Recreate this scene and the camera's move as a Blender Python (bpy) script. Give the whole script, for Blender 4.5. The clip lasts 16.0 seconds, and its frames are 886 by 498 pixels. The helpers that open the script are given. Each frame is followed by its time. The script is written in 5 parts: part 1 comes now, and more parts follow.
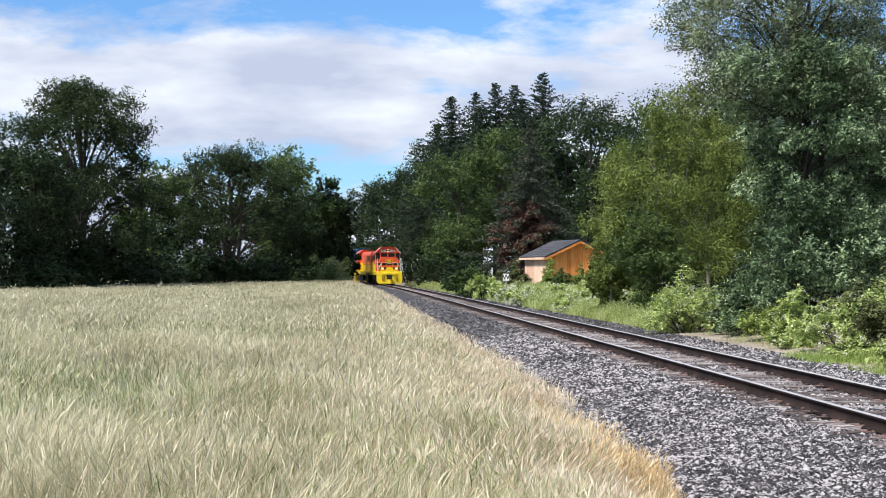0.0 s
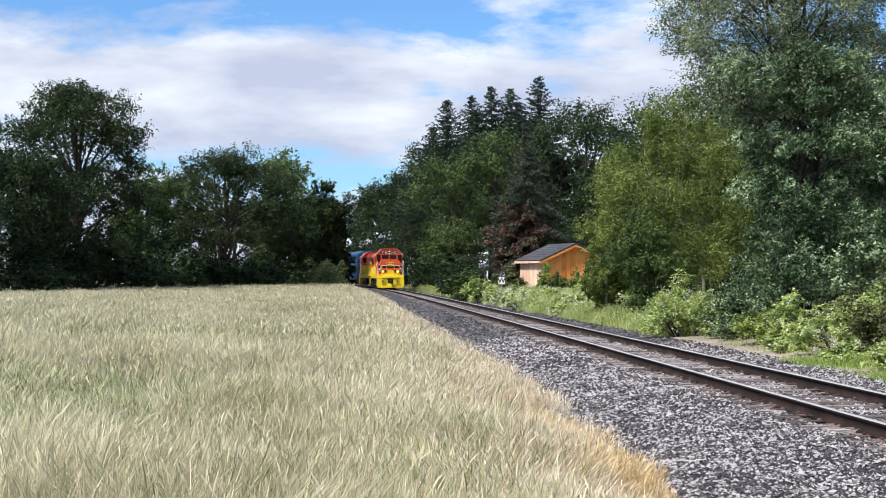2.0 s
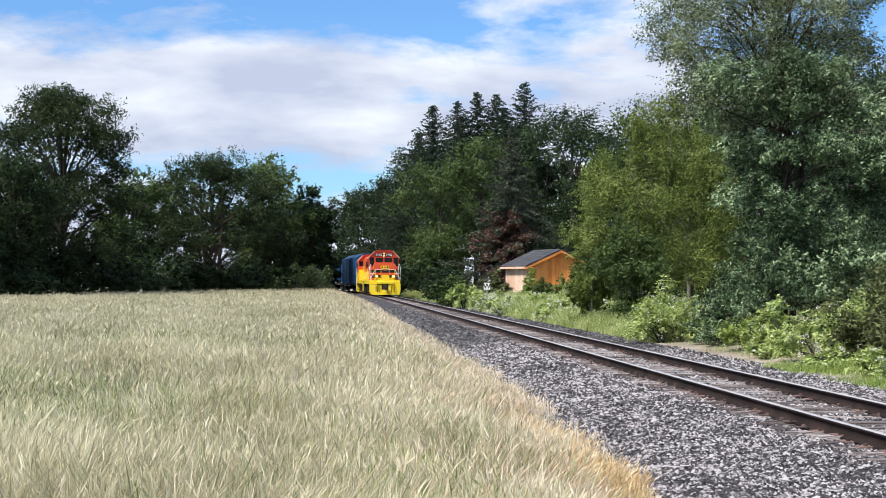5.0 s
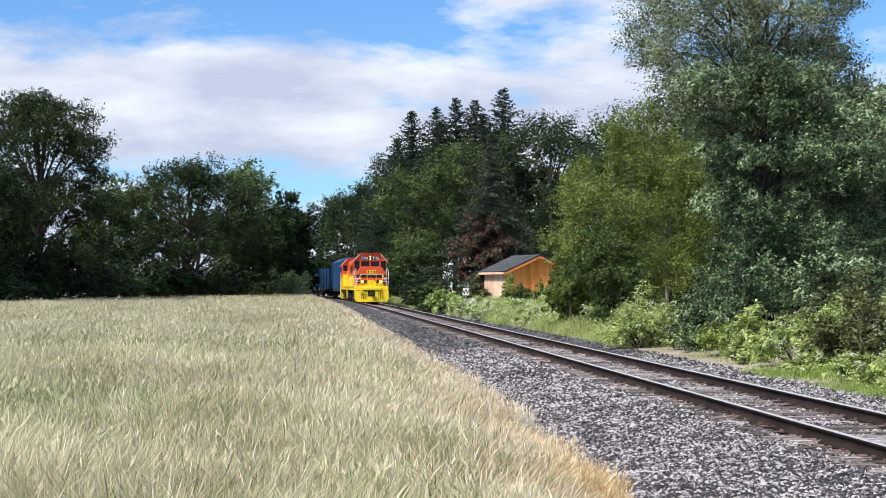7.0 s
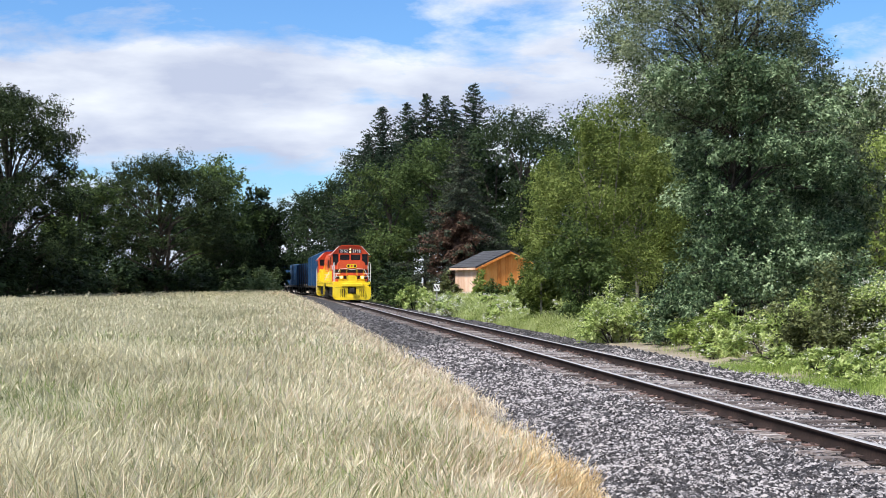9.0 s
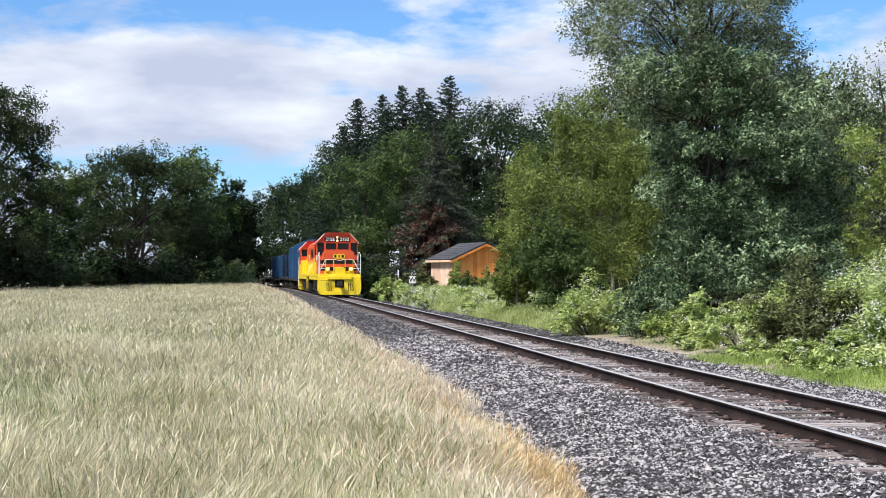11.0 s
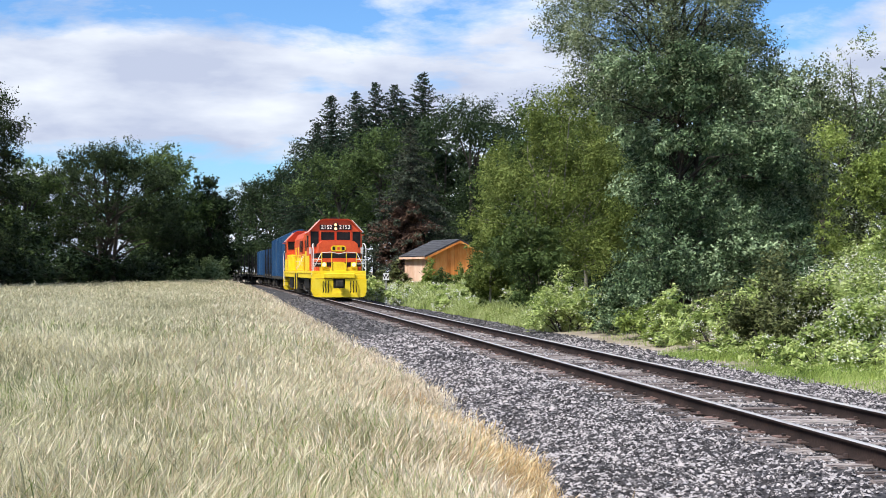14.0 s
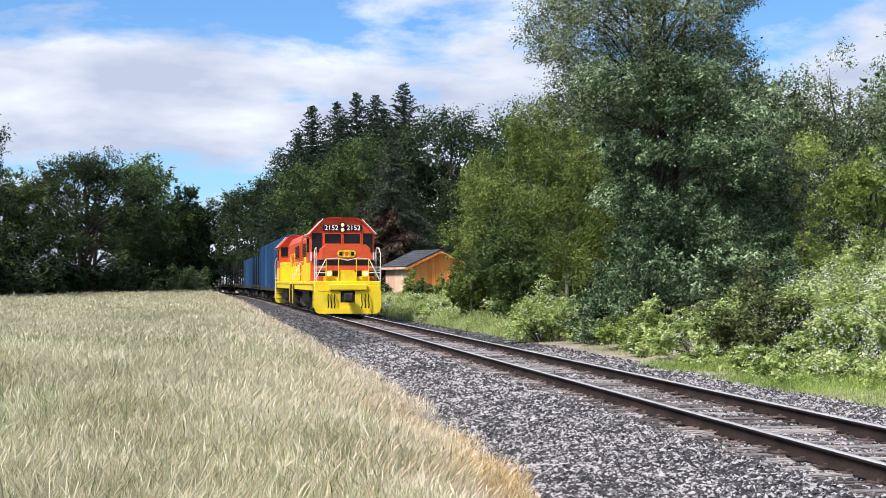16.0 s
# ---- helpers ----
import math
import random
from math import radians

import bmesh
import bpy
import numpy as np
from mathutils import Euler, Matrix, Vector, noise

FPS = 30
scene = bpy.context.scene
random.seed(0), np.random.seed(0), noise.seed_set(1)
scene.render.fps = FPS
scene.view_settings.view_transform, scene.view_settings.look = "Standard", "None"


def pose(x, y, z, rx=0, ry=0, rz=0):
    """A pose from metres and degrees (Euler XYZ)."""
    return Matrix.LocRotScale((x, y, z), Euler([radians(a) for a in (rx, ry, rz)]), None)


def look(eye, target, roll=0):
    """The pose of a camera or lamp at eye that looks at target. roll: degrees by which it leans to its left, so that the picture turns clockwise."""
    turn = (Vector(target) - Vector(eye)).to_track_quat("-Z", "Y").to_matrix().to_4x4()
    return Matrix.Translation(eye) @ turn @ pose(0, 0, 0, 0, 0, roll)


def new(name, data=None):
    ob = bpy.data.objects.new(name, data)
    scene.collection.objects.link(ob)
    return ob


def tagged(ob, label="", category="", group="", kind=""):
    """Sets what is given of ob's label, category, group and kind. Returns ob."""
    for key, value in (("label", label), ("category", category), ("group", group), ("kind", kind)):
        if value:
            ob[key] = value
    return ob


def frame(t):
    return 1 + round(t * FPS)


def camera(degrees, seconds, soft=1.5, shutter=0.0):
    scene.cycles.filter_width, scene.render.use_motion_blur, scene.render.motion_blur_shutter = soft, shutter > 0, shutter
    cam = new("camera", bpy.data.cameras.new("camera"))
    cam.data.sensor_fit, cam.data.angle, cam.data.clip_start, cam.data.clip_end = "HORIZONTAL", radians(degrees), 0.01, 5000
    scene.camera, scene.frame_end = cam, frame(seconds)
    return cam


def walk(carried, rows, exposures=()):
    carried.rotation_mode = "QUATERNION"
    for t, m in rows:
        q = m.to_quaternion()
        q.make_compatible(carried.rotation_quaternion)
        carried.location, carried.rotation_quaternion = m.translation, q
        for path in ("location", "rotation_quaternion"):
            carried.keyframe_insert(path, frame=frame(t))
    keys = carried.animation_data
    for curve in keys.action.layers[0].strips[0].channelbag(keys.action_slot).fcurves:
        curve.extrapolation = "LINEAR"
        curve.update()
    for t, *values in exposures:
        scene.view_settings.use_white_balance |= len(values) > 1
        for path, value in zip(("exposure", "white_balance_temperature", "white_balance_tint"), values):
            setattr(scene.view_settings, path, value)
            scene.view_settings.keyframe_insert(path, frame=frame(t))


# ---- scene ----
cam = camera(33.57, 16.0, soft=0.8)

# ---- camera: hand-held, standing at the field's edge, turning slowly to the right ----
EYE = 1.62
TURNS = [
    (0, 5.421, 0.874, -0.04), (0.5, 5.251, 0.805, -0.04), (1, 5.141, 0.846, -0.08), (1.5, 5.169, 0.939, -0.11),
    (2, 5.244, 1.006, -0.14), (2.5, 5.334, 1.046, -0.17), (3, 5.344, 1.031, -0.20), (3.5, 5.221, 1.013, -0.26),
    (4, 5.020, 1.041, -0.28), (6.5, 4.116, 1.443, -0.28), (7, 3.852, 1.441, -0.24), (7.5, 3.571, 1.409, -0.19),
    (8, 3.273, 1.373, -0.13), (8.5, 2.981, 1.326, -0.10), (9, 2.719, 1.277, -0.09), (11.5, 1.557, 0.903, -0.05),
    (12, 1.361, 0.838, -0.05), (12.5, 1.189, 0.786, -0.01), (13, 1.020, 0.785, -0.02), (13.5, 0.877, 0.791, 0.0),
    (14, 0.741, 0.853, -0.02), (14.5, 0.602, 0.951, -0.04), (15, 0.408, 1.058, -0.03), (15.5, 0.206, 1.163, 0.0),
    (16, 0.0, 1.256, 0.0)]
walk(cam, [(t, pose(0, 0, EYE, 90 + p, r, y)) for t, y, p, r in TURNS])
scene.view_settings.exposure = 0.2

# ---- world: blue summer sky with long banks of cloud, and a veiled sun ----
SUN_AZ, SUN_EL = radians(-134), radians(50)      # azimuth from +y, clockwise
world = bpy.data.worlds.new("world")
scene.world = world
world.use_nodes = True


def build_world():
    nt = world.node_tree
    nt.nodes.clear()
    N, L = nt.nodes.new, nt.links.new
    out, bg = N("ShaderNodeOutputWorld"), N("ShaderNodeBackground")
    sky = N("ShaderNodeTexSky")
    sky.sky_type, sky.sun_disc = "NISHITA", False
    sky.sun_elevation, sky.sun_rotation = SUN_EL, SUN_AZ
    sky.air_density, sky.dust_density, sky.ozone_density = 1.0, 0.3, 2.0
    gain = N("ShaderNodeMix")
    gain.data_type, gain.blend_type = "RGBA", "MULTIPLY"
    gain.inputs["Factor"].default_value = 1
    L(sky.outputs[0], gain.inputs[6])
    gain.inputs[7].default_value = (0.070, 0.104, 0.145, 1)
    co, mp = N("ShaderNodeTexCoord"), N("ShaderNodeMapping")
    mp.inputs["Scale"].default_value = (1.0, 1.0, 3.4)
    mp.inputs["Location"].default_value = (0.37, 0.1, 0.22)
    L(co.outputs["Generated"], mp.inputs[0])
    big, fine = N("ShaderNodeTexNoise"), N("ShaderNodeTexNoise")
    big.inputs["Scale"].default_value, big.inputs["Detail"].default_value = 5.0, 7
    big.inputs["Roughness"].default_value, big.inputs["Distortion"].default_value = 0.60, 0.15
    fine.inputs["Scale"].default_value, fine.inputs["Detail"].default_value = 9.0, 6
    L(mp.outputs[0], big.inputs["Vector"])
    L(mp.outputs[0], fine.inputs["Vector"])
    cover, shade = N("ShaderNodeValToRGB"), N("ShaderNodeValToRGB")
    cover.color_ramp.elements[0].position, cover.color_ramp.elements[1].position = 0.43, 0.57
    shade.color_ramp.elements[0].position, shade.color_ramp.elements[1].position = 0.36, 0.62
    shade.color_ramp.elements[0].color = (0.50, 0.56, 0.72, 1)
    shade.color_ramp.elements[1].color = (0.81, 0.86, 0.95, 1)
    # the cloud bank lies low; blue opens above it
    sep, bias, plus = N("ShaderNodeSeparateXYZ"), N("ShaderNodeValToRGB"), N("ShaderNodeMath")
    L(co.outputs["Generated"], sep.inputs[0])
    L(sep.outputs[2], bias.inputs[0])
    e = bias.color_ramp.elements
    e[0].position, e[0].color = 0.03, (0.68, 0.68, 0.68, 1)
    e[1].position, e[1].color = 0.40, (0.50, 0.50, 0.50, 1)
    for p, g in ((0.05, 0.58), (0.072, 0.52), (0.095, 0.60), (0.145, 0.60), (0.185, 0.41)):
        q = e.new(p)
        q.color = (g, g, g, 1)
    plus.operation = "ADD"
    shift = N("ShaderNodeMath")
    shift.operation = "SUBTRACT"
    shift.inputs[1].default_value = 0.5
    L(bias.outputs[0], shift.inputs[0])
    L(big.outputs[0], plus.inputs[0])
    L(shift.outputs[0], plus.inputs[1])
    L(plus.outputs[0], cover.inputs[0])
    L(fine.outputs[0], shade.inputs[0])
    mix = N("ShaderNodeMix")
    mix.data_type = "RGBA"
    L(cover.outputs[0], mix.inputs["Factor"])
    L(gain.outputs[2], mix.inputs[6])
    L(shade.outputs[0], mix.inputs[7])
    L(mix.outputs[2], bg.inputs[0])
    bg.inputs[1].default_value = 1.0
    L(bg.outputs[0], out.inputs[0])


build_world()
sun_data = bpy.data.lights.new("sun", "SUN")
sun_data.energy, sun_data.angle, sun_data.color = 5.0, radians(10), (1.0, 0.95, 0.87)
sun = new("sun", sun_data)
sun_dir = Vector((math.sin(SUN_AZ) * math.cos(SUN_EL), math.cos(SUN_AZ) * math.cos(SUN_EL), math.sin(SUN_EL)))
sun.matrix_basis = look((0, 0, 60), Vector((0, 0, 60)) - sun_dir)


# ---- materials ----
def surface(name, colours, rough=0.7, metal=0.0, scale=3.0, fine=40.0, bump=0.2, dist=0.01, spread=0.0, object_random=False,
            island=False, stretch=(1, 1, 1), translucent=0.0, spec=0.4):
    """A procedural surface: two noises choose among the colours; spread varies the brightness by piece."""
    m = bpy.data.materials.new(name)
    m.use_nodes = True
    nt = m.node_tree
    N, L = nt.nodes.new, nt.links.new
    b = nt.nodes["Principled BSDF"]
    b.inputs["Metallic"].default_value = metal
    b.inputs["Specular IOR Level"].default_value = spec
    co, mp = N("ShaderNodeTexCoord"), N("ShaderNodeMapping")
    mp.inputs["Scale"].default_value = stretch
    L(co.outputs["Object"], mp.inputs[0])
    n1, n2 = N("ShaderNodeTexNoise"), N("ShaderNodeTexNoise")
    n1.inputs["Scale"].default_value, n1.inputs["Detail"].default_value = scale, 5
    n2.inputs["Scale"].default_value, n2.inputs["Detail"].default_value = fine, 4
    L(mp.outputs[0], n1.inputs["Vector"])
    L(mp.outputs[0], n2.inputs["Vector"])
    add = N("ShaderNodeMath")
    add.operation = "MULTIPLY_ADD"
    L(n2.outputs[0], add.inputs[0])
    add.inputs[1].default_value = 0.45
    half = N("ShaderNodeMath")
    half.operation = "MULTIPLY_ADD"
    L(n1.outputs[0], half.inputs[0])
    half.inputs[1].default_value, half.inputs[2].default_value = 0.75, -0.10
    L(half.outputs[0], add.inputs[2])
    fac = add.outputs[0]
    if island or object_random:
        src = N("ShaderNodeNewGeometry" if island else "ShaderNodeObjectInfo")
        rnd = src.outputs["Random Per Island" if island else "Random"]
        j = N("ShaderNodeMath")
        j.operation = "MULTIPLY_ADD"
        L(rnd, j.inputs[0])
        j.inputs[1].default_value = spread
        sub = N("ShaderNodeMath")
        sub.operation = "SUBTRACT"
        L(fac, sub.inputs[0])
        sub.inputs[1].default_value = spread / 2
        L(sub.outputs[0], j.inputs[2])
        fac = j.outputs[0]
    ramp = N("ShaderNodeValToRGB")
    els = ramp.color_ramp.elements
    while len(els) < len(colours):
        els.new(0.5)
    for i, c in enumerate(colours):
        els[i].position = 0.28 + 0.44 * i / max(1, len(colours) - 1)
        els[i].color = (*c, 1)
    L(fac, ramp.inputs[0])
    L(ramp.outputs[0], b.inputs["Base Color"])
    r = N("ShaderNodeMath")
    r.operation = "MULTIPLY_ADD"
    L(n2.outputs[0], r.inputs[0])
    r.inputs[1].default_value, r.inputs[2].default_value = 0.2, rough - 0.1
    L(r.outputs[0], b.inputs["Roughness"])
    if bump:
        bp = N("ShaderNodeBump")
        bp.inputs["Strength"].default_value, bp.inputs["Distance"].default_value = bump, dist
        L(n2.outputs[0], bp.inputs["Height"])
        L(bp.outputs[0], b.inputs["Normal"])
    if translucent:
        tr, ms = N("ShaderNodeBsdfTranslucent"), N("ShaderNodeMixShader")
        L(ramp.outputs[0], tr.inputs[0])
        ms.inputs[0].default_value = translucent
        L(b.outputs[0], ms.inputs[1])
        L(tr.outputs[0], ms.inputs[2])
        L(ms.outputs[0], nt.nodes["Material Output"].inputs[0])
    return m


def leaf_surface(name, dark, mid, light, translucent=0.25, rough=0.55):
    return surface(name, [dark, mid, light], rough=rough, scale=0.35, fine=2.5, bump=0, spread=0.3, island=True, translucent=translucent, spec=0.12)


def glow(name, colour, strength):
    m = bpy.data.materials.new(name)
    m.use_nodes = True
    b = m.node_tree.nodes["Principled BSDF"]
    b.inputs["Base Color"].default_value = (0.25, 0.22, 0.18, 1)
    b.inputs["Emission Color"].default_value = (*colour, 1)
    b.inputs["Emission Strength"].default_value = strength
    return m


M_SOIL = surface("field_soil", [(0.13, 0.13, 0.07), (0.24, 0.22, 0.12), (0.36, 0.33, 0.20)], scale=0.4, fine=6, bump=0.5, dist=0.05)
# near-black bed: shade in the gaps between stones is put into its colour
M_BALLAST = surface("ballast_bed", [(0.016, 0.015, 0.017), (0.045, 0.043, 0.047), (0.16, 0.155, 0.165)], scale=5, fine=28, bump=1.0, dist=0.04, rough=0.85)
M_VERGE = surface("verge_soil", [(0.15, 0.135, 0.085), (0.31, 0.26, 0.20), (0.48, 0.42, 0.35)], scale=0.6, fine=9, bump=0.6, dist=0.04, rough=0.9)
M_STONE = surface("ballast_stone", [(0.028, 0.026, 0.029), (0.11, 0.102, 0.108), (0.45, 0.42, 0.425)], scale=2, fine=35, bump=0.3, spread=0.7, island=True, rough=0.85)
# darker stone colour for the trackbed beyond 42 m
M_STONE_FAR = surface("dark_ballast_stone", [(0.022, 0.021, 0.023), (0.060, 0.057, 0.061), (0.20, 0.19, 0.195)], scale=2, fine=35, bump=0.3, spread=0.6, island=True, rough=0.85)
M_TIE = surface("tie_wood", [(0.08, 0.062, 0.057), (0.27, 0.225, 0.21), (0.58, 0.52, 0.495)], scale=2, fine=22, bump=0.8, dist=0.02, spread=0.3, object_random=True, stretch=(0.6, 6, 3), rough=0.9)
M_TIE_FAR = surface("tie_wood_joined", [(0.085, 0.065, 0.055), (0.19, 0.155, 0.135), (0.34, 0.29, 0.26)], scale=2, fine=22, bump=0.6, dist=0.02, spread=0.3, island=True, rough=0.9)
# rust brown, darkened by the shade under the rail head
M_RUST_SHADE = surface("rail_web_rust_and_shade", [(0.014, 0.010, 0.009), (0.026, 0.018, 0.016), (0.055, 0.036, 0.031)], scale=2, fine=30, bump=0.3, rough=0.85, spec=0.12)
# pale base, little metal: the head's bright sheen is put into the colour
M_POLISH = surface("rail_head_steel", [(0.50, 0.46, 0.45), (0.62, 0.59, 0.58), (0.72, 0.70, 0.69)], scale=3, fine=20, bump=0.05, rough=0.34, metal=0.35)
M_PLATE = surface("tie_plate_rust", [(0.03, 0.021, 0.019), (0.075, 0.050, 0.044), (0.23, 0.145, 0.125)], scale=4, fine=30, spread=0.5, island=True, rough=0.85)
M_STEM = surface("grass_stem", [(0.08, 0.09, 0.035), (0.20, 0.205, 0.10), (0.38, 0.37, 0.21)], scale=0.25, fine=1.2, bump=0, spread=0.38, island=True, translucent=0.3, rough=0.6)
M_HEAD = surface("grass_seed_head", [(0.30, 0.29, 0.165), (0.59, 0.55, 0.35), (0.85, 0.79, 0.57)], scale=0.25, fine=1.2, bump=0, spread=0.38, island=True, translucent=0.3, rough=0.7)
M_ORANGE = surface("orange_edge_grass", [(0.46, 0.30, 0.13), (0.78, 0.57, 0.30), (0.92, 0.75, 0.48)], scale=0.5, fine=2, bump=0, spread=0.5, island=True, translucent=0.3, rough=0.7)
M_DRY = surface("dry_edge_grass", [(0.46, 0.35, 0.21), (0.77, 0.64, 0.46), (0.92, 0.82, 0.66)], scale=0.5, fine=2, bump=0, spread=0.5, island=True, translucent=0.3, rough=0.7)
M_LUSH = surface("lush_grass", [(0.11, 0.155, 0.045), (0.25, 0.31, 0.10), (0.42, 0.47, 0.20)], scale=0.6, fine=2, bump=0, spread=0.4, island=True, translucent=0.3, rough=0.6)
M_WEED = surface("verge_grass", [(0.19, 0.25, 0.06), (0.40, 0.48, 0.15), (0.60, 0.65, 0.32)], scale=0.4, fine=2, bump=0, spread=0.5, island=True, translucent=0.35, rough=0.6)
M_LAWN = surface("low_green_grass", [(0.12, 0.19, 0.035), (0.28, 0.39, 0.08), (0.50, 0.60, 0.20)], scale=0.5, fine=2, bump=0, spread=0.4, island=True, translucent=0.3, rough=0.6)
M_BARK = surface("bark", [(0.022, 0.018, 0.014), (0.05, 0.042, 0.034), (0.10, 0.088, 0.072)], scale=3, fine=20, bump=0.8, dist=0.03, stretch=(3, 3, 0.6), rough=0.9)
M_BARK_PALE = surface("pale_bark", [(0.10, 0.095, 0.075), (0.22, 0.21, 0.17), (0.36, 0.34, 0.29)], scale=3, fine=20, bump=0.5, stretch=(3, 3, 0.6), rough=0.9)
# green darkened so the backlit trees' shade sits in the colour
M_OAK = leaf_surface("oak_leaves", (0.014, 0.024, 0.010), (0.032, 0.050, 0.019), (0.075, 0.105, 0.04), 0.12)
M_MIDGREEN = leaf_surface("bright_leaves", (0.030, 0.050, 0.016), (0.075, 0.115, 0.035), (0.17, 0.24, 0.085))
M_CORNER = leaf_surface("corner_bush_leaves", (0.075, 0.11, 0.045), (0.20, 0.275, 0.115), (0.38, 0.47, 0.25))
M_SAPLING = leaf_surface("sapling_leaves", (0.09, 0.13, 0.03), (0.25, 0.33, 0.08), (0.48, 0.56, 0.20), 0.3)
# darkest leaf tone: the wood's shade is put into the colour
M_DARKLEAF = leaf_surface("shade_toned_leaves", (0.011, 0.022, 0.010), (0.025, 0.044, 0.018), (0.060, 0.092, 0.036), 0.12)
M_FIR = leaf_surface("fir_needles", (0.010, 0.022, 0.014), (0.024, 0.045, 0.027), (0.055, 0.085, 0.045), 0.1)
M_SPRUCE = leaf_surface("spruce_needles", (0.026, 0.036, 0.026), (0.058, 0.076, 0.052), (0.125, 0.15, 0.10), 0.15)
M_DEAD = leaf_surface("dead_needles", (0.045, 0.027, 0.02), (0.12, 0.072, 0.052), (0.22, 0.14, 0.10), 0.1)
M_MAPLE = leaf_surface("maple_leaves", (0.06, 0.088, 0.02), (0.155, 0.205, 0.05), (0.33, 0.39, 0.125), 0.35)
M_POPLAR = leaf_surface("cottonwood_leaves", (0.032, 0.048, 0.024), (0.140, 0.180, 0.090), (0.44, 0.50, 0.31), 0.22)
M_IVY = leaf_surface("ivy_leaves", (0.018, 0.038, 0.018), (0.10, 0.16, 0.074), (0.47, 0.59, 0.35), 0.12)
M_BRAMBLE = leaf_surface("bramble_leaves", (0.13, 0.195, 0.05), (0.40, 0.49, 0.155), (0.72, 0.78, 0.40), 0.32)
M_BRAMBLE_DARK = leaf_surface("old_bramble_leaves", (0.045, 0.055, 0.02), (0.12, 0.14, 0.055), (0.28, 0.30, 0.14), 0.25)
M_BLOSSOM = surface("bramble_blossom", [(0.55, 0.55, 0.48), (0.75, 0.74, 0.68), (0.85, 0.84, 0.80)], bump=0, spread=0.4, island=True, rough=0.7)
M_RED = surface("orange_red_paint", [(0.50, 0.062, 0.018), (0.66, 0.092, 0.027), (0.72, 0.13, 0.045)], scale=1.2, fine=14, bump=0.05, rough=0.42)
M_YELLOW = surface("yellow_paint", [(0.74, 0.50, 0.012), (0.87, 0.64, 0.02), (0.90, 0.70, 0.06)], scale=1.2, fine=14, bump=0.05, rough=0.45)
M_BLACK = surface("black_paint", [(0.006, 0.006, 0.007), (0.011, 0.011, 0.012), (0.03, 0.028, 0.026)], scale=2, fine=20, bump=0.1, rough=0.6, spec=0.2)
M_UNDER = surface("underframe_grime", [(0.012, 0.011, 0.010), (0.03, 0.027, 0.024), (0.075, 0.065, 0.055)], scale=2, fine=18, bump=0.3, rough=0.8)
M_GREYSIDE = surface("grey_truck_casting", [(0.10, 0.10, 0.10), (0.24, 0.24, 0.24), (0.38, 0.37, 0.36)], scale=2, fine=14, bump=0.2, rough=0.7)
M_WHITE = surface("white_paint", [(0.62, 0.60, 0.56), (0.78, 0.77, 0.74), (0.84, 0.83, 0.81)], scale=2, fine=20, bump=0.05, rough=0.5)
M_GLASS = surface("dark_cab_glass", [(0.010, 0.012, 0.014), (0.016, 0.018, 0.02), (0.025, 0.028, 0.03)], scale=2, fine=6, bump=0, rough=0.22, spec=0.1)
M_BLUE = surface("blue_car_paint", [(0.010, 0.045, 0.115), (0.016, 0.068, 0.165), (0.028, 0.10, 0.22)], scale=0.8, fine=9, bump=0.1, rough=0.55, stretch=(1, 1, 0.3))
M_DECK = surface("deck_planks", [(0.12, 0.10, 0.085), (0.26, 0.22, 0.19), (0.42, 0.38, 0.34)], scale=2, fine=12, bump=0.3, rough=0.85, spread=0.3, object_random=True)
M_STEEL = surface("worn_wheel_steel", [(0.06, 0.05, 0.045), (0.14, 0.13, 0.12), (0.3, 0.29, 0.28)], scale=3, fine=20, bump=0.1, rough=0.5, metal=0.6)
M_LAMP = glow("lit_headlamp", (1.0, 0.60, 0.26), 1.7)
M_SHEDWALL = surface("orange_boards", [(0.66, 0.21, 0.045), (0.86, 0.33, 0.08), (0.90, 0.44, 0.15)], scale=0.8, fine=7, bump=0.2, stretch=(2, 2, 0.4), rough=0.8, spread=0.25, object_random=True)
# paler than the gable: sunlight on the long wall is put into the colour
M_SHEDPALE = surface("sunlit_tone_boards", [(0.56, 0.33, 0.21), (0.72, 0.47, 0.33), (0.80, 0.60, 0.47)], scale=0.8, fine=7, bump=0.2, stretch=(2, 2, 0.4), rough=0.8, spread=0.25, object_random=True)
M_SHINGLE = surface("slate_grey_shingles", [(0.03, 0.032, 0.037), (0.06, 0.062, 0.07), (0.10, 0.10, 0.115)], scale=2, fine=12, bump=0.4, rough=0.9)
M_POST = surface("weathered_post", [(0.14, 0.13, 0.12), (0.28, 0.27, 0.25), (0.42, 0.4, 0.38)], scale=3, fine=20, bump=0.2, rough=0.8)


# ---- mesh helpers ----
def link_mesh(name, me, mats, parent=None, label=""):
    for m in (mats if isinstance(mats, (list, tuple)) else [mats]):
        me.materials.append(m)
    ob = new(name, me)
    if parent:
        ob.parent = parent
    return tagged(ob, label)


def part(name, bm, material, parent=None, label=""):
    me = bpy.data.meshes.new(name)
    bmesh.ops.recalc_face_normals(bm, faces=bm.faces)
    bm.to_mesh(me)
    bm.free()
    return link_mesh(name, me, material, parent, label)


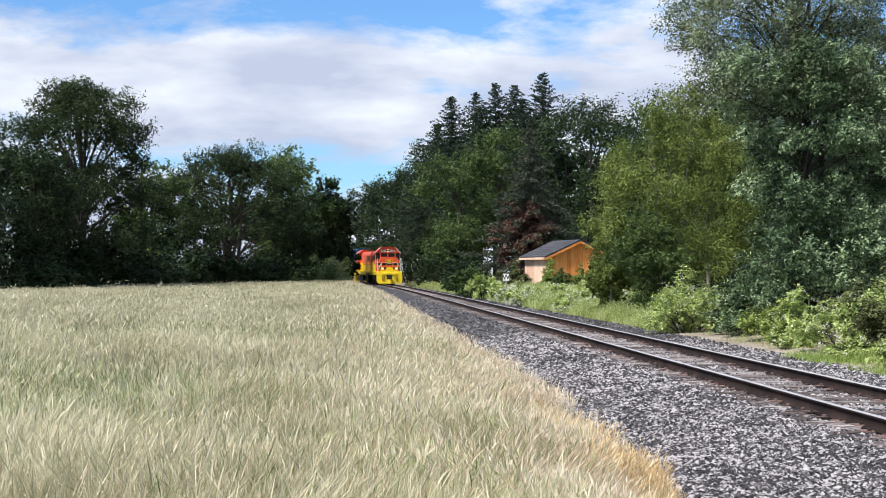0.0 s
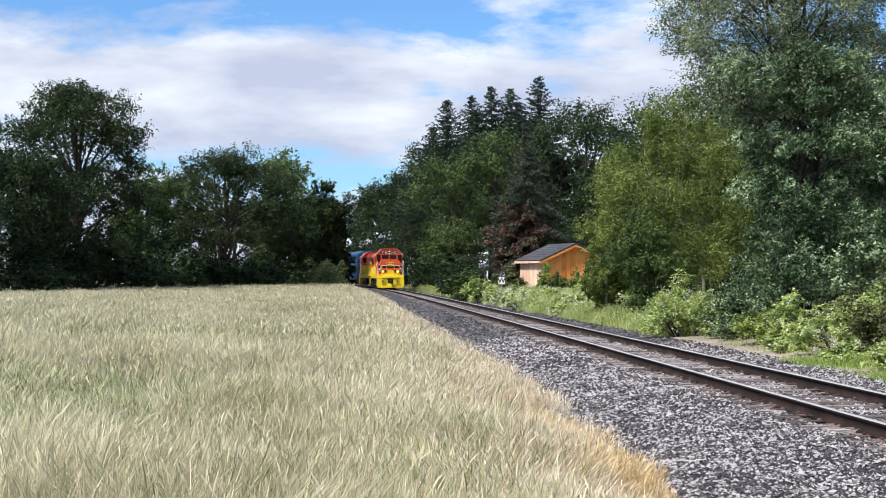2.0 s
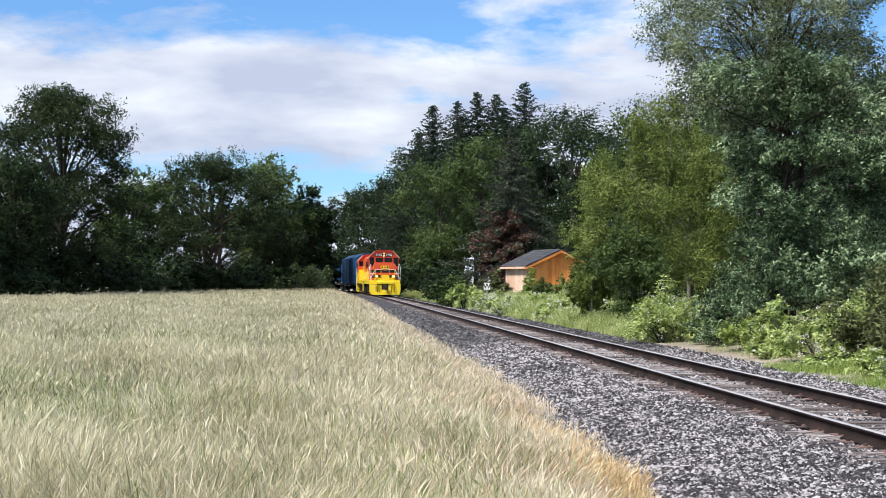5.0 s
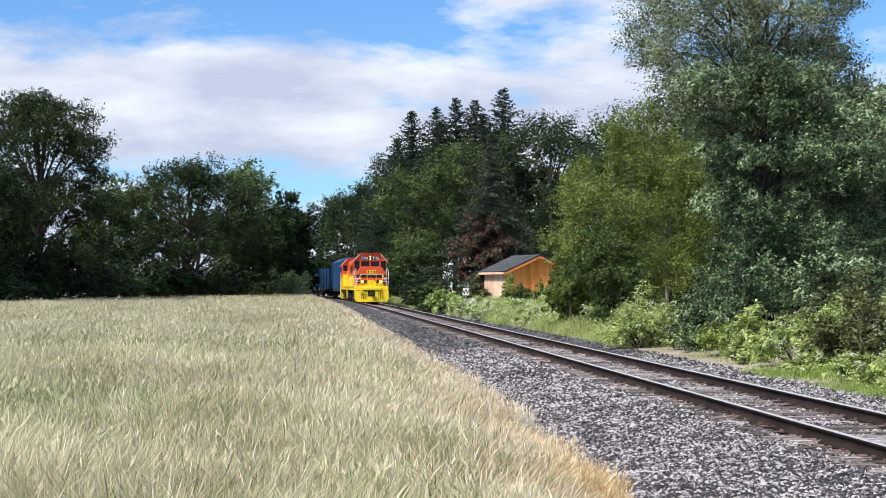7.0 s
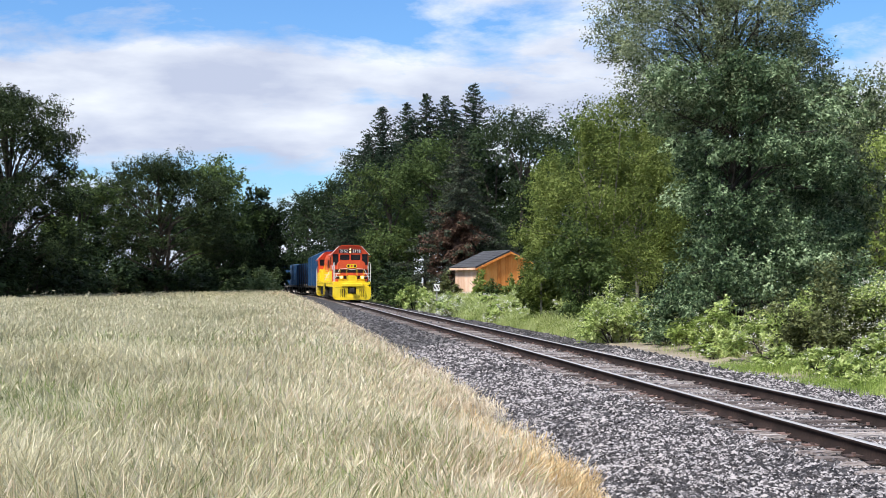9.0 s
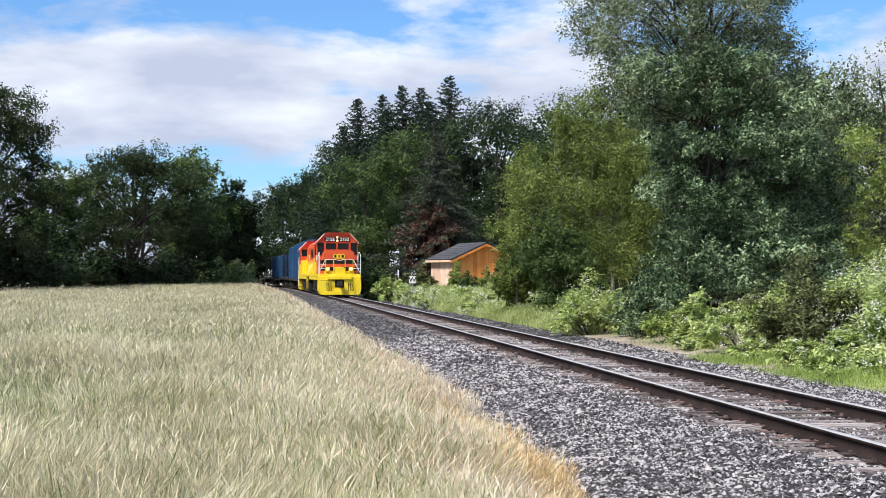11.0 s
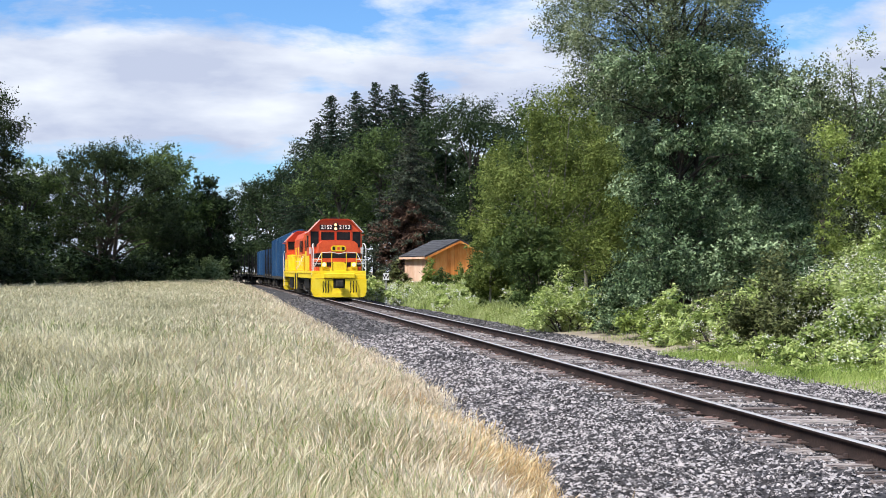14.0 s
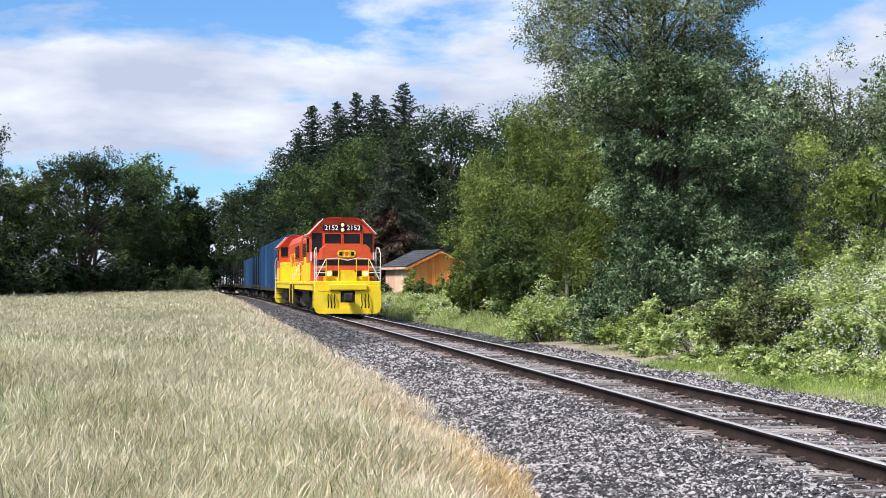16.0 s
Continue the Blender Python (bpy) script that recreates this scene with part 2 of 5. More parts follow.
def raw_mesh(name, verts, faces, material, parent=None, label="", index=None):
    """A mesh from arrays: verts (n, 3), faces (m, k) of one corner count."""
    me = bpy.data.meshes.new(name)
    verts, faces = np.asarray(verts, np.float32), np.asarray(faces, np.int32)
    k = faces.shape[1]
    me.vertices.add(len(verts))
    me.vertices.foreach_set("co", verts.ravel())
    me.loops.add(faces.size)
    me.loops.foreach_set("vertex_index", faces.ravel())
    me.polygons.add(len(faces))
    me.polygons.foreach_set("loop_start", np.arange(0, faces.size, k, dtype=np.int32))
    if index is not None:
        me.polygons.foreach_set("material_index", np.asarray(index, np.int32))
    me.update(calc_edges=True)
    return link_mesh(name, me, material, parent, label)


def box(bm, x0, x1, y0, y1, z0, z1, bevel=0.0):
    r = bmesh.ops.create_cube(bm, size=1)
    for v in r["verts"]:
        v.co = Vector((x0 + (v.co.x + 0.5) * (x1 - x0), y0 + (v.co.y + 0.5) * (y1 - y0), z0 + (v.co.z + 0.5) * (z1 - z0)))
    if bevel:
        edges = list({e for v in r["verts"] for e in v.link_edges})
        bmesh.ops.bevel(bm, geom=edges, offset=bevel, segments=1, affect="EDGES")
    return bm


def tube(bm, points, r0, r1=None, seg=6):
    """A tapered round bar along points."""
    r1 = r0 if r1 is None else r1
    pts = [Vector(p) for p in points]
    rings = []
    for i, p in enumerate(pts):
        d = (pts[min(i + 1, len(pts) - 1)] - pts[max(i - 1, 0)]).normalized()
        a = d.cross(Vector((0, 0, 1)) if abs(d.z) < 0.9 else Vector((1, 0, 0))).normalized()
        b = d.cross(a)
        r = r0 + (r1 - r0) * i / max(1, len(pts) - 1)
        rings.append([bm.verts.new(p + (a * math.cos(k * math.tau / seg) + b * math.sin(k * math.tau / seg)) * r) for k in range(seg)])
    for q, w in zip(rings, rings[1:]):
        for k in range(seg):
            bm.faces.new((q[k], q[(k + 1) % seg], w[(k + 1) % seg], w[k]))
    bm.faces.new(rings[0])
    bm.faces.new(list(reversed(rings[-1])))
    return bm


def prism(bm, outline, axis, lo, hi):
    """Extrudes an outline of (a, b) along an axis: 'y' takes (x, z), 'x' takes (y, z), 'z' takes (x, y)."""
    put = {"y": lambda a, b, c: (a, c, b), "x": lambda a, b, c: (c, a, b), "z": lambda a, b, c: (a, b, c)}[axis]
    lower = [bm.verts.new(put(a, b, lo)) for a, b in outline]
    upper = [bm.verts.new(put(a, b, hi)) for a, b in outline]
    n = len(outline)
    for i in range(n):
        bm.faces.new((lower[i], lower[(i + 1) % n], upper[(i + 1) % n], upper[i]))
    bm.faces.new(lower)
    bm.faces.new(list(reversed(upper)))
    return bm


def disc(bm, centre, axis, r, thick, seg=16):
    c, a = Vector(centre), Vector(axis).normalized()
    return tube(bm, [c - a * thick / 2, c + a * thick / 2], r, r, seg)


def lettering(name, text, size, m, material, parent, depth=0.006):
    cu = bpy.data.curves.new(name, "FONT")
    cu.body, cu.size, cu.extrude, cu.align_x, cu.align_y = text, size, depth, "CENTER", "CENTER"
    cu.offset = size * 0.012
    tmp = new(name + "_outline", cu)
    me = bpy.data.meshes.new_from_object(tmp.evaluated_get(bpy.context.evaluated_depsgraph_get()))
    bpy.data.objects.remove(tmp)
    me.transform(m)
    return link_mesh(name, me, material, parent)


# ---- the line of the track: rail tops lie at z = 0 ----
def cubic_x(y):
    u = y / 50.0
    return 6.84 - 0.1640 * y + 0.0338 * u * u - 0.0304 * u ** 3


def cubic_slope(y):
    u = y / 50.0
    return -0.1640 + (2 * 0.0338 * u - 3 * 0.0304 * u * u) / 50.0


def track_x(y):
    y = np.asarray(y, float)
    c = np.clip(y, 5.0, 235.0)
    return cubic_x(c) + (y - c) * cubic_slope(c) - 0.0012 * np.clip(y - 175.0, 0, 90) ** 2


LINE_Y = np.arange(-60.0, 520.0, 0.25)
LINE_X = track_x(LINE_Y)
LINE_S = np.concatenate([[0], np.cumsum(np.hypot(np.diff(LINE_X), np.diff(LINE_Y)))])
LINE_S -= np.interp(0.0, LINE_Y, LINE_S)


def on_line(s, side=0.0, z=0.0):
    """The place at s metres along the track, side metres to its right, and its heading (towards growing s)."""
    x, y = np.interp(s, LINE_S, LINE_X), np.interp(s, LINE_S, LINE_Y)
    x2, y2 = np.interp(s + 0.3, LINE_S, LINE_X), np.interp(s + 0.3, LINE_S, LINE_Y)
    h = math.atan2(y2 - y, x2 - x)
    return Vector((x + side * math.sin(h), y - side * math.cos(h), z)), h


def ground_z(o):
    """The ground's height at o metres to the right of the track's middle."""
    return np.interp(o, [-2000, -60, -9, -4.4, -3.3, -1.75, -1.45, 1.45, 1.75, 2.7, 4.2, 8, 16, 60, 2000],
                     [-1.5, -0.8, -0.5, -0.48, -0.46, -0.26, -0.200, -0.200, -0.26, -0.40, -0.36, -0.05, 0.3, 0.5, 0.5])


def place(o, y):
    """A point on the ground, o metres to the right of the track at y."""
    return (float(track_x(y)) + o, y, float(ground_z(o)))


def at(x, y):
    return (x, y, float(ground_z(x - float(track_x(y)))))


def build_ground():
    ys = np.concatenate([[-2500, -900, -300, -120], np.arange(-60, 0, 4), np.arange(0, 80, 0.8), np.arange(80, 260, 3), [300, 380, 520, 800, 1500, 3500]])
    os_ = np.concatenate([[-3000, -900, -300, -120, -60, -40, -25, -15, -10, -7.5, -5.6], np.arange(-5.0, -1.4, 0.2), [-1.2, -0.6, 0, 0.6, 1.2], np.arange(1.4, 4.4, 0.2),
                          [4.8, 5.5, 6.5, 8, 10, 13, 17, 25, 40, 80, 200, 700, 3000]])
    rng = np.random.default_rng(3)
    verts = np.zeros((len(ys), len(os_), 3))
    for i, y in enumerate(ys):
        verts[i, :, 0] = track_x(np.clip(y, -60, 520)) + os_
        verts[i, :, 1] = y
        verts[i, :, 2] = ground_z(os_) + rng.normal(0, 0.018, len(os_)) * np.where(np.abs(os_) < 4, 0.4, 1.0) * (np.abs(os_) < 60)
    n, k = verts.shape[:2]
    idx = np.arange(n * k).reshape(n, k)
    faces = np.stack([idx[:-1, :-1], idx[:-1, 1:], idx[1:, 1:], idx[1:, :-1]], -1).reshape(-1, 4)
    mid = (os_[:-1] + os_[1:]) / 2
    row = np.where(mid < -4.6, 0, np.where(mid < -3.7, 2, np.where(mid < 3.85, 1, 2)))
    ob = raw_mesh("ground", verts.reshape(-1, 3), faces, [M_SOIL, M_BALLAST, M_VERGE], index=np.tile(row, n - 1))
    tagged(ob, "field soil, grey crushed stone trackbed and dry verge", "ground", kind="structure")


build_ground()

# ---- rails ----
RAIL = [(-0.07, -0.172), (-0.07, -0.160), (-0.012, -0.142), (-0.010, -0.045), (-0.036, -0.036), (-0.037, -0.008), (-0.028, 0.0),
        (0.028, 0.0), (0.037, -0.008), (0.036, -0.036), (0.010, -0.045), (0.012, -0.142), (0.07, -0.160), (0.07, -0.172)]


def build_rails():
    track = tagged(new("railway_track"), "single railway track with rusty rails on weathered wooden ties", "railway track", kind="structure")
    ss = np.arange(-50.0, 320.0, 1.5)
    for side in (-0.7525, 0.7525):
        verts, faces, index = [], [], []
        k = len(RAIL)
        for s in ss:
            for a, b in RAIL:
                verts.append(on_line(s, side + a, b)[0])
        for i in range(len(ss) - 1):
            for j in range(k):
                faces.append((i * k + j, i * k + (j + 1) % k, (i + 1) * k + (j + 1) % k, (i + 1) * k + j))
                index.append(1 if j in (5, 6, 7) else 0)
        raw_mesh("rail", [tuple(v) for v in verts], faces, [M_RUST_SHADE, M_POLISH], track, "rust-brown rail with a polished head", index)
    return track


TRACK = build_rails()


# ---- foliage ----
def leaf_cloud(centres, sigma, per, size, rng, up=0.7, flat=0.75, outward=None, reach=None, rise=0.5):
    """Pointed leaves strewn about centres, facing up and outward; with reach, strung along sprays that grow outward."""
    n = len(centres) * per
    c = np.repeat(centres, per, 0)
    s = np.repeat(sigma, per)[:, None]
    p = c + np.clip(rng.normal(0, 1, (n, 3)), -1.5, 1.5) * s * np.array([1, 1, flat])
    if reach is not None:
        ax = outward + np.array([0, 0, rise]) + rng.normal(0, 0.35, centres.shape)
        ax /= np.linalg.norm(ax, axis=1, keepdims=True) + 1e-9
        p += np.repeat(ax * reach[:, None], per, 0) * rng.uniform(-0.3, 1.0, (n, 1))
    nor = rng.normal(0, 0.75, (n, 3)) + np.array([0, 0, up])
    if outward is not None:
        nor += np.repeat(outward, per, 0) * 0.8
    nor /= np.linalg.norm(nor, axis=1, keepdims=True) + 1e-9
    a = np.cross(nor, rng.normal(0, 1, (n, 3)))
    a /= np.linalg.norm(a, axis=1, keepdims=True) + 1e-9
    b = np.cross(nor, a)
    L = (size * rng.uniform(0.55, 1.4, n))[:, None]
    v = np.stack([p - b * L * 0.30, p + b * L * 0.30, p + a * L], 1).reshape(-1, 3)
    return v, np.arange(n * 3).reshape(-1, 3)


def lobes_for(rng, height, radius, low, count, lean=(0, 0)):
    """Uneven rounded masses that make up one crown; heights from low to height."""
    out = []
    mid, half = (low + height) / 2, (height - low) / 2
    for i in range(count):
        z = rng.uniform(-0.85, 0.78)
        w = math.sqrt(max(0.05, 1 - z * z * 0.85)) * (0.9 if z < 0.2 else 1.0)
        a = i * 2.4 + rng.uniform(-0.5, 0.5)
        d = radius * w * rng.uniform(0.45, 0.86)
        r = radius * rng.uniform(0.34, 0.52)
        out.append(((d * math.cos(a) + lean[0] * z, d * math.sin(a) + lean[1] * z, mid + z * half * 0.86), (r, r, max(r * rng.uniform(0.6, 0.85), half * 0.2))))
    for z in (-0.62, -0.25, 0.12, 0.45):
        r = radius * rng.uniform(0.42, 0.55)
        out.append(((rng.uniform(-0.2, 0.2) * radius + lean[0] * z, rng.uniform(-0.2, 0.2) * radius, mid + z * half), (r, r, max(r * 0.75, half * 0.22))))
    cap = max(radius * 0.34, half * 0.3)
    out.append(((rng.uniform(-0.15, 0.15) * radius, 0, height - cap), (radius * 0.5, radius * 0.5, cap)))
    return out


def boughs(lobes, rng, k):
    """Breaks each rounded mass into smaller ones on its surface, with shade between them."""
    out = []
    for c, r in lobes:
        for _ in range(k):
            d = rng.normal(0, 1, 3) + np.array([0, 0, 0.35])
            d /= np.linalg.norm(d)
            s = rng.uniform(0.34, 0.58)
            out.append((tuple(c[i] + d[i] * r[i] * rng.uniform(0.55, 0.88) for i in range(3)), (r[0] * s, r[1] * s, r[2] * s * 0.8)))
    return out


def clumps_on(lobes, count, rng, inner=0.5):
    vol = np.array([r[0] * r[1] + r[1] * r[2] for _, r in lobes])
    pick = rng.choice(len(lobes), count, p=vol / vol.sum())
    d = rng.normal(0, 1, (count, 3))
    d /= np.linalg.norm(d, axis=1, keepdims=True)
    d *= rng.uniform(inner, 1.0, count)[:, None] ** 0.6
    c = np.array([lobes[i][0] for i in pick]) + d * np.array([lobes[i][1] for i in pick])
    return c, np.array([lobes[i][1][0] for i in pick]), d


def broadleaf(name, x, y, height, radius, seed, leaves, leaf, mat, label, low=0.25, count=11, bark=None, trunk=None, twigs=0, group="", stems=1, category="tree",
              lobes=None, per=14, spread=0.2, lean=(0, 0), sprig=0.9, rise=0.45, split=6, fork=0.72, limb=0.34):
    rng = np.random.default_rng(seed)
    base = at(x, y)
    ob = tagged(new(name), label, category, group)
    ob.location = base
    trunk = trunk or height * 0.018 + 0.05
    lobes = lobes or lobes_for(rng, height, radius, low * height, count, lean)
    for k in range(stems):
        bm = bmesh.new()
        off = (0, 0) if stems == 1 else (math.cos(k * 2.5) * radius * 0.22, math.sin(k * 2.5) * radius * 0.15)
        bend = rng.normal(0, 0.03 * height, 2)
        path = [(off[0] * (0.4 + f), off[1] * (0.4 + f), f * height * 0.85 - 0.3 * (f == 0)) for f in (0, 0.2, 0.45, 0.7, 1)]
        path = [(px + bend[0] * f + lean[0] * f * 0.5, py + bend[1] * f, pz) for (px, py, pz), f in zip(path, (0, 0.3, 0.5, 0.8, 1))]
        tube(bm, path, trunk / (1 if stems == 1 else 1.4), trunk * 0.16, 8)
        part("trunk", bm, bark or M_BARK, ob)
    bm = bmesh.new()
    for c, r in lobes:
        z0 = max(height * 0.12, min(c[2] * fork, height * 0.8) - rng.uniform(0, 0.12) * height)
        s = Vector((0, 0, z0))
        e = Vector(c)
        m = s.lerp(e, 0.5) + Vector((rng.normal(0, 0.03), rng.normal(0, 0.03), 0.05)) * height
        tube(bm, [s, m, e], trunk * limb, trunk * 0.1, 5)
        for _ in range(twigs):
            q = e + Vector(np.clip(rng.normal(0, 0.4, 3), -0.7, 0.7)) * r[0]
            tube(bm, [m.lerp(e, 0.6), q], trunk * 0.09, trunk * 0.03, 4)
    tagged(part("branching", bm, bark or M_BARK, ob), kind="stuff")
    per = int(per * 1.7)
    n = max(10, int(leaves * 1.15) // per)
    c, r, d = clumps_on(boughs(lobes, rng, split), n, rng, 0.55)
    v, f = leaf_cloud(c, r * spread, per, leaf * 0.9, rng, outward=d, reach=r * sprig, rise=rise)
    v[:, 2] = np.maximum(v[:, 2], 0.05)
    raw_mesh("crown", v, f, mat, ob)
    return ob


def conifer(name, x, y, height, radius, seed, mat, label, leaf=0.5, levels=56, per=10, dead=None, group="", droop=0.35, low=0.06, slope=0.62):
    rng = np.random.default_rng(seed)
    ob = tagged(new(name), label, "conifer tree", group)
    ob.location = at(x, y)
    bm = bmesh.new()
    tube(bm, [(0, 0, -0.3), (0.05, 0.02, height * 0.5), (0, 0, height * 0.985)], height * 0.016, 0.02, 7)
    part("trunk", bm, M_BARK, ob)
    bm = bmesh.new()
    cen, sig, isdead = [], [], []
    for i in range(levels):
        f = i / (levels - 1)
        z = height * (low + (0.97 - low) * f)
        reach = min(1.45 * radius, slope * (height - z)) * rng.uniform(0.75, 1.1) + 0.06
        k = int(4 + 3 * (1 - f))
        a0 = rng.uniform(0, 6.28)
        for j in range(k):
            a = a0 + j * math.tau / k + rng.uniform(-0.45, 0.45)
            rr = reach * rng.uniform(0.7, 1.15)
            sag = droop * rng.uniform(0.3, 1.3)
            z = max(low * height, height * (low + (0.975 - low) * f) + rng.normal(0, 0.014) * height * (1.15 - f))
            tip = Vector((math.cos(a) * rr, math.sin(a) * rr, z - rr * sag + (0.15 + 0.25 * f) * rr))
            mid = Vector((math.cos(a) * rr * 0.55, math.sin(a) * rr * 0.55, z - rr * sag * 0.4))
            tube(bm, [(0, 0, z), mid, tip], 0.05, 0.012, 3)
            steps = max(2, int(rr / 0.42))
            for q in range(steps):
                g = (q + 0.7) / steps
                p = Vector((0, 0, z)).lerp(mid, g * 2) if g < 0.5 else mid.lerp(tip, g * 2 - 1)
                cen.append(p)
                sig.append((0.05 + 0.065 * rr) * (1.2 - 0.75 * g))
                isdead.append(dead is not None and height * 0.12 < z < height * dead[1] and dead[2] < math.cos(a - dead[0]) and g < 0.72)
    tagged(part("branching", bm, M_BARK, ob), kind="stuff")
    cen, sig, isdead = np.array([tuple(c) for c in cen]), np.array(sig), np.array(isdead)
    v, f = leaf_cloud(cen[~isdead], sig[~isdead], per, leaf * 0.40, rng, 0.9, 0.5)
    raw_mesh("crown", v, f, mat, ob)
    if isdead.any():
        v, f = leaf_cloud(cen[isdead], sig[isdead], int(per * 1.5), leaf * 0.6, rng, 0.6, 0.5)
        raw_mesh("dead_foliage", v, f, M_DEAD, ob, "dry reddish-brown dead boughs")
    return ob


def shrub(name, x, y, height, radius, seed, leaves, leaf, mat, label, blossom=0, depth=None, group="", category="bush", per=10, z=None):
    rng = np.random.default_rng(seed)
    ob = tagged(new(name), label, category, group)
    ob.location = at(x, y) if z is None else (x, y, z)
    depth = depth or radius
    lobes = []
    for i in range(9):
        a, d = i * 2.4 + rng.uniform(-0.4, 0.4), math.sqrt(rng.uniform(0, 1))
        h = height * (1 - 0.55 * d * d) * rng.uniform(0.6, 1.0)
        lobes.append(((d * radius * 0.8 * math.cos(a), d * depth * 0.8 * math.sin(a), h * 0.5), (radius * 0.36, depth * 0.36, h * 0.52)))
    bm = bmesh.new()
    for c, r in lobes:
        for _ in range(3):
            q = Vector(c) + Vector(rng.normal(0, 0.5, 3)) * Vector(r).length * 0.6
            q.z = max(q.z, 0.15)
            tube(bm, [(c[0] * 0.3, c[1] * 0.3, -0.1), (c[0] * 0.7, c[1] * 0.7, q.z * 0.7), q], 0.02 + height * 0.004, 0.006, 4)
    tagged(part("stem_frame", bm, M_BARK, ob), kind="stuff")
    per = int(per * 1.7)
    n = max(8, int(leaves * 1.2) // per)
    c, r, d = clumps_on(boughs(lobes, rng, 5), n, rng, 0.5)
    v, f = leaf_cloud(c, r * 0.24, per, leaf * 0.9, rng, up=1.4, outward=d, reach=r * 0.8, rise=0.6)
    v[:, 2] = np.maximum(v[:, 2], 0.02)
    raw_mesh("foliage", v, f, mat, ob)
    if blossom:
        c, r, d = clumps_on(lobes, max(4, blossom // 6), rng, 0.95)
        v, f = leaf_cloud(c * np.array([1.04, 1.04, 1.05]), r * 0.14, 10, leaf * 0.33, rng, 0.8, outward=d)
        v[:, 2] = np.maximum(v[:, 2], 0.05)
        raw_mesh("blossom", v, f, M_BLOSSOM, ob, "sprays of small white flowers")
    return ob


def dome(seed, rings, size):
    """A broad rounded crown: rings of masses (height, reach, how many) round the trunk."""
    rng = np.random.default_rng(seed)
    out = []
    for z, reach, k in rings:
        a0 = rng.uniform(0, 6.28)
        for i in range(k):
            a, d = a0 + i * math.tau / k + rng.uniform(-0.25, 0.25), reach * rng.uniform(0.8, 1.05)
            r = size * rng.uniform(0.8, 1.2)
            out.append(((d * math.cos(a), d * math.sin(a), z + rng.uniform(-0.6, 0.6)), (r, r, r * 0.72)))
    return out


# wood on the field's far side
WEST = "trees along the field"
broadleaf("oak_tree", -42.6, 122, 18.2, 6.5, 11, 66000, 0.22, M_OAK, "tall dark oak with an open crown behind the field", 0.26, 15, trunk=0.42, twigs=3, group=WEST, per=16, spread=0.17, lobes=dome(2, [(5.4, 4.6, 8), (8.2, 5.3, 9), (11.0, 5.3, 9), (13.7, 4.6, 9), (15.7, 3.0, 7), (16.7, 1.0, 4)], 1.9))
broadleaf("broadleaf_tree", -46, 104, 14.5, 5.5, 12, 16000, 0.27, M_DARKLEAF, "dark broadleaved tree at the field's edge", 0.1, group=WEST)
broadleaf("broadleaf_tree", -43.5, 113, 12.0, 4.5, 13, 14000, 0.27, M_DARKLEAF, "dark broadleaved tree at the field's edge", 0.08, group=WEST)
broadleaf("broadleaf_tree", -43.5, 146, 13.5, 4.2, 14, 9000, 0.36, M_MIDGREEN, "lighter green tree between two darker ones", 0.12, group=WEST)
broadleaf("broadleaf_tree", -38.3, 158, 15.6, 7.2, 15, 58000, 0.23, M_OAK, "broad dark green tree with forked trunks", 0.26, 15, stems=2, twigs=2, trunk=0.4, group=WEST, per=16, spread=0.18, lobes=dome(3, [(6.2, 6.6, 9), (8.8, 7.2, 10), (11.2, 6.4, 10), (13.0, 4.2, 8), (13.9, 1.6, 4)], 1.9))
broadleaf("broadleaf_tree", -37.5, 186, 17.4, 5.6, 16, 10080, 0.42, M_MIDGREEN, "lighter green tree behind the field", 0.2, group=WEST)
broadleaf("broadleaf_tree", -32.8, 190, 14.6, 3.6, 17, 9000, 0.42, M_DARKLEAF, "slender dark tree at the end of the field", 0.05, 12, twigs=2, group=WEST)
broadleaf("broadleaf_tree", -36.6, 200, 12.6, 4.6, 27, 8000, 0.44, M_DARKLEAF, "dark tree at the end of the field", 0.04, group=WEST)
broadleaf("broadleaf_tree", -47.0, 262, 15.0, 6.0, 28, 8000, 0.5, M_DARKLEAF, "dark tree beyond the track's bend", 0.04, group=WEST)
broadleaf("broadleaf_tree", -38.5, 274, 15.5, 6.0, 30, 8000, 0.52, M_DARKLEAF, "dark tree beyond the track's bend", 0.03, group=WEST)
broadleaf("broadleaf_tree", -44.5, 292, 17.0, 6.5, 31, 8000, 0.54, M_DARKLEAF, "dark tree beyond the track's bend", 0.03, group=WEST)
broadleaf("broadleaf_tree", -55.0, 250, 15.0, 6.0, 29, 8000, 0.5, M_DARKLEAF, "dark tree beyond the track's bend", 0.04, group=WEST)
broadleaf("broadleaf_tree", -31.6, 196, 9.6, 1.9, 18, 9000, 0.36, M_DARKLEAF, "low dark tree beside the track", 0.05, group=WEST)
broadleaf("broadleaf_tree", -35.5, 178, 11.5, 4.0, 19, 9000, 0.4, M_DARKLEAF, "dark tree at the end of the field", 0.05, group=WEST)
shrub("hedge_bush", -33.0, 184, 6.4, 3.9, 20, 9000, 0.36, M_CORNER, "round light green bush at the field's corner", group=WEST)
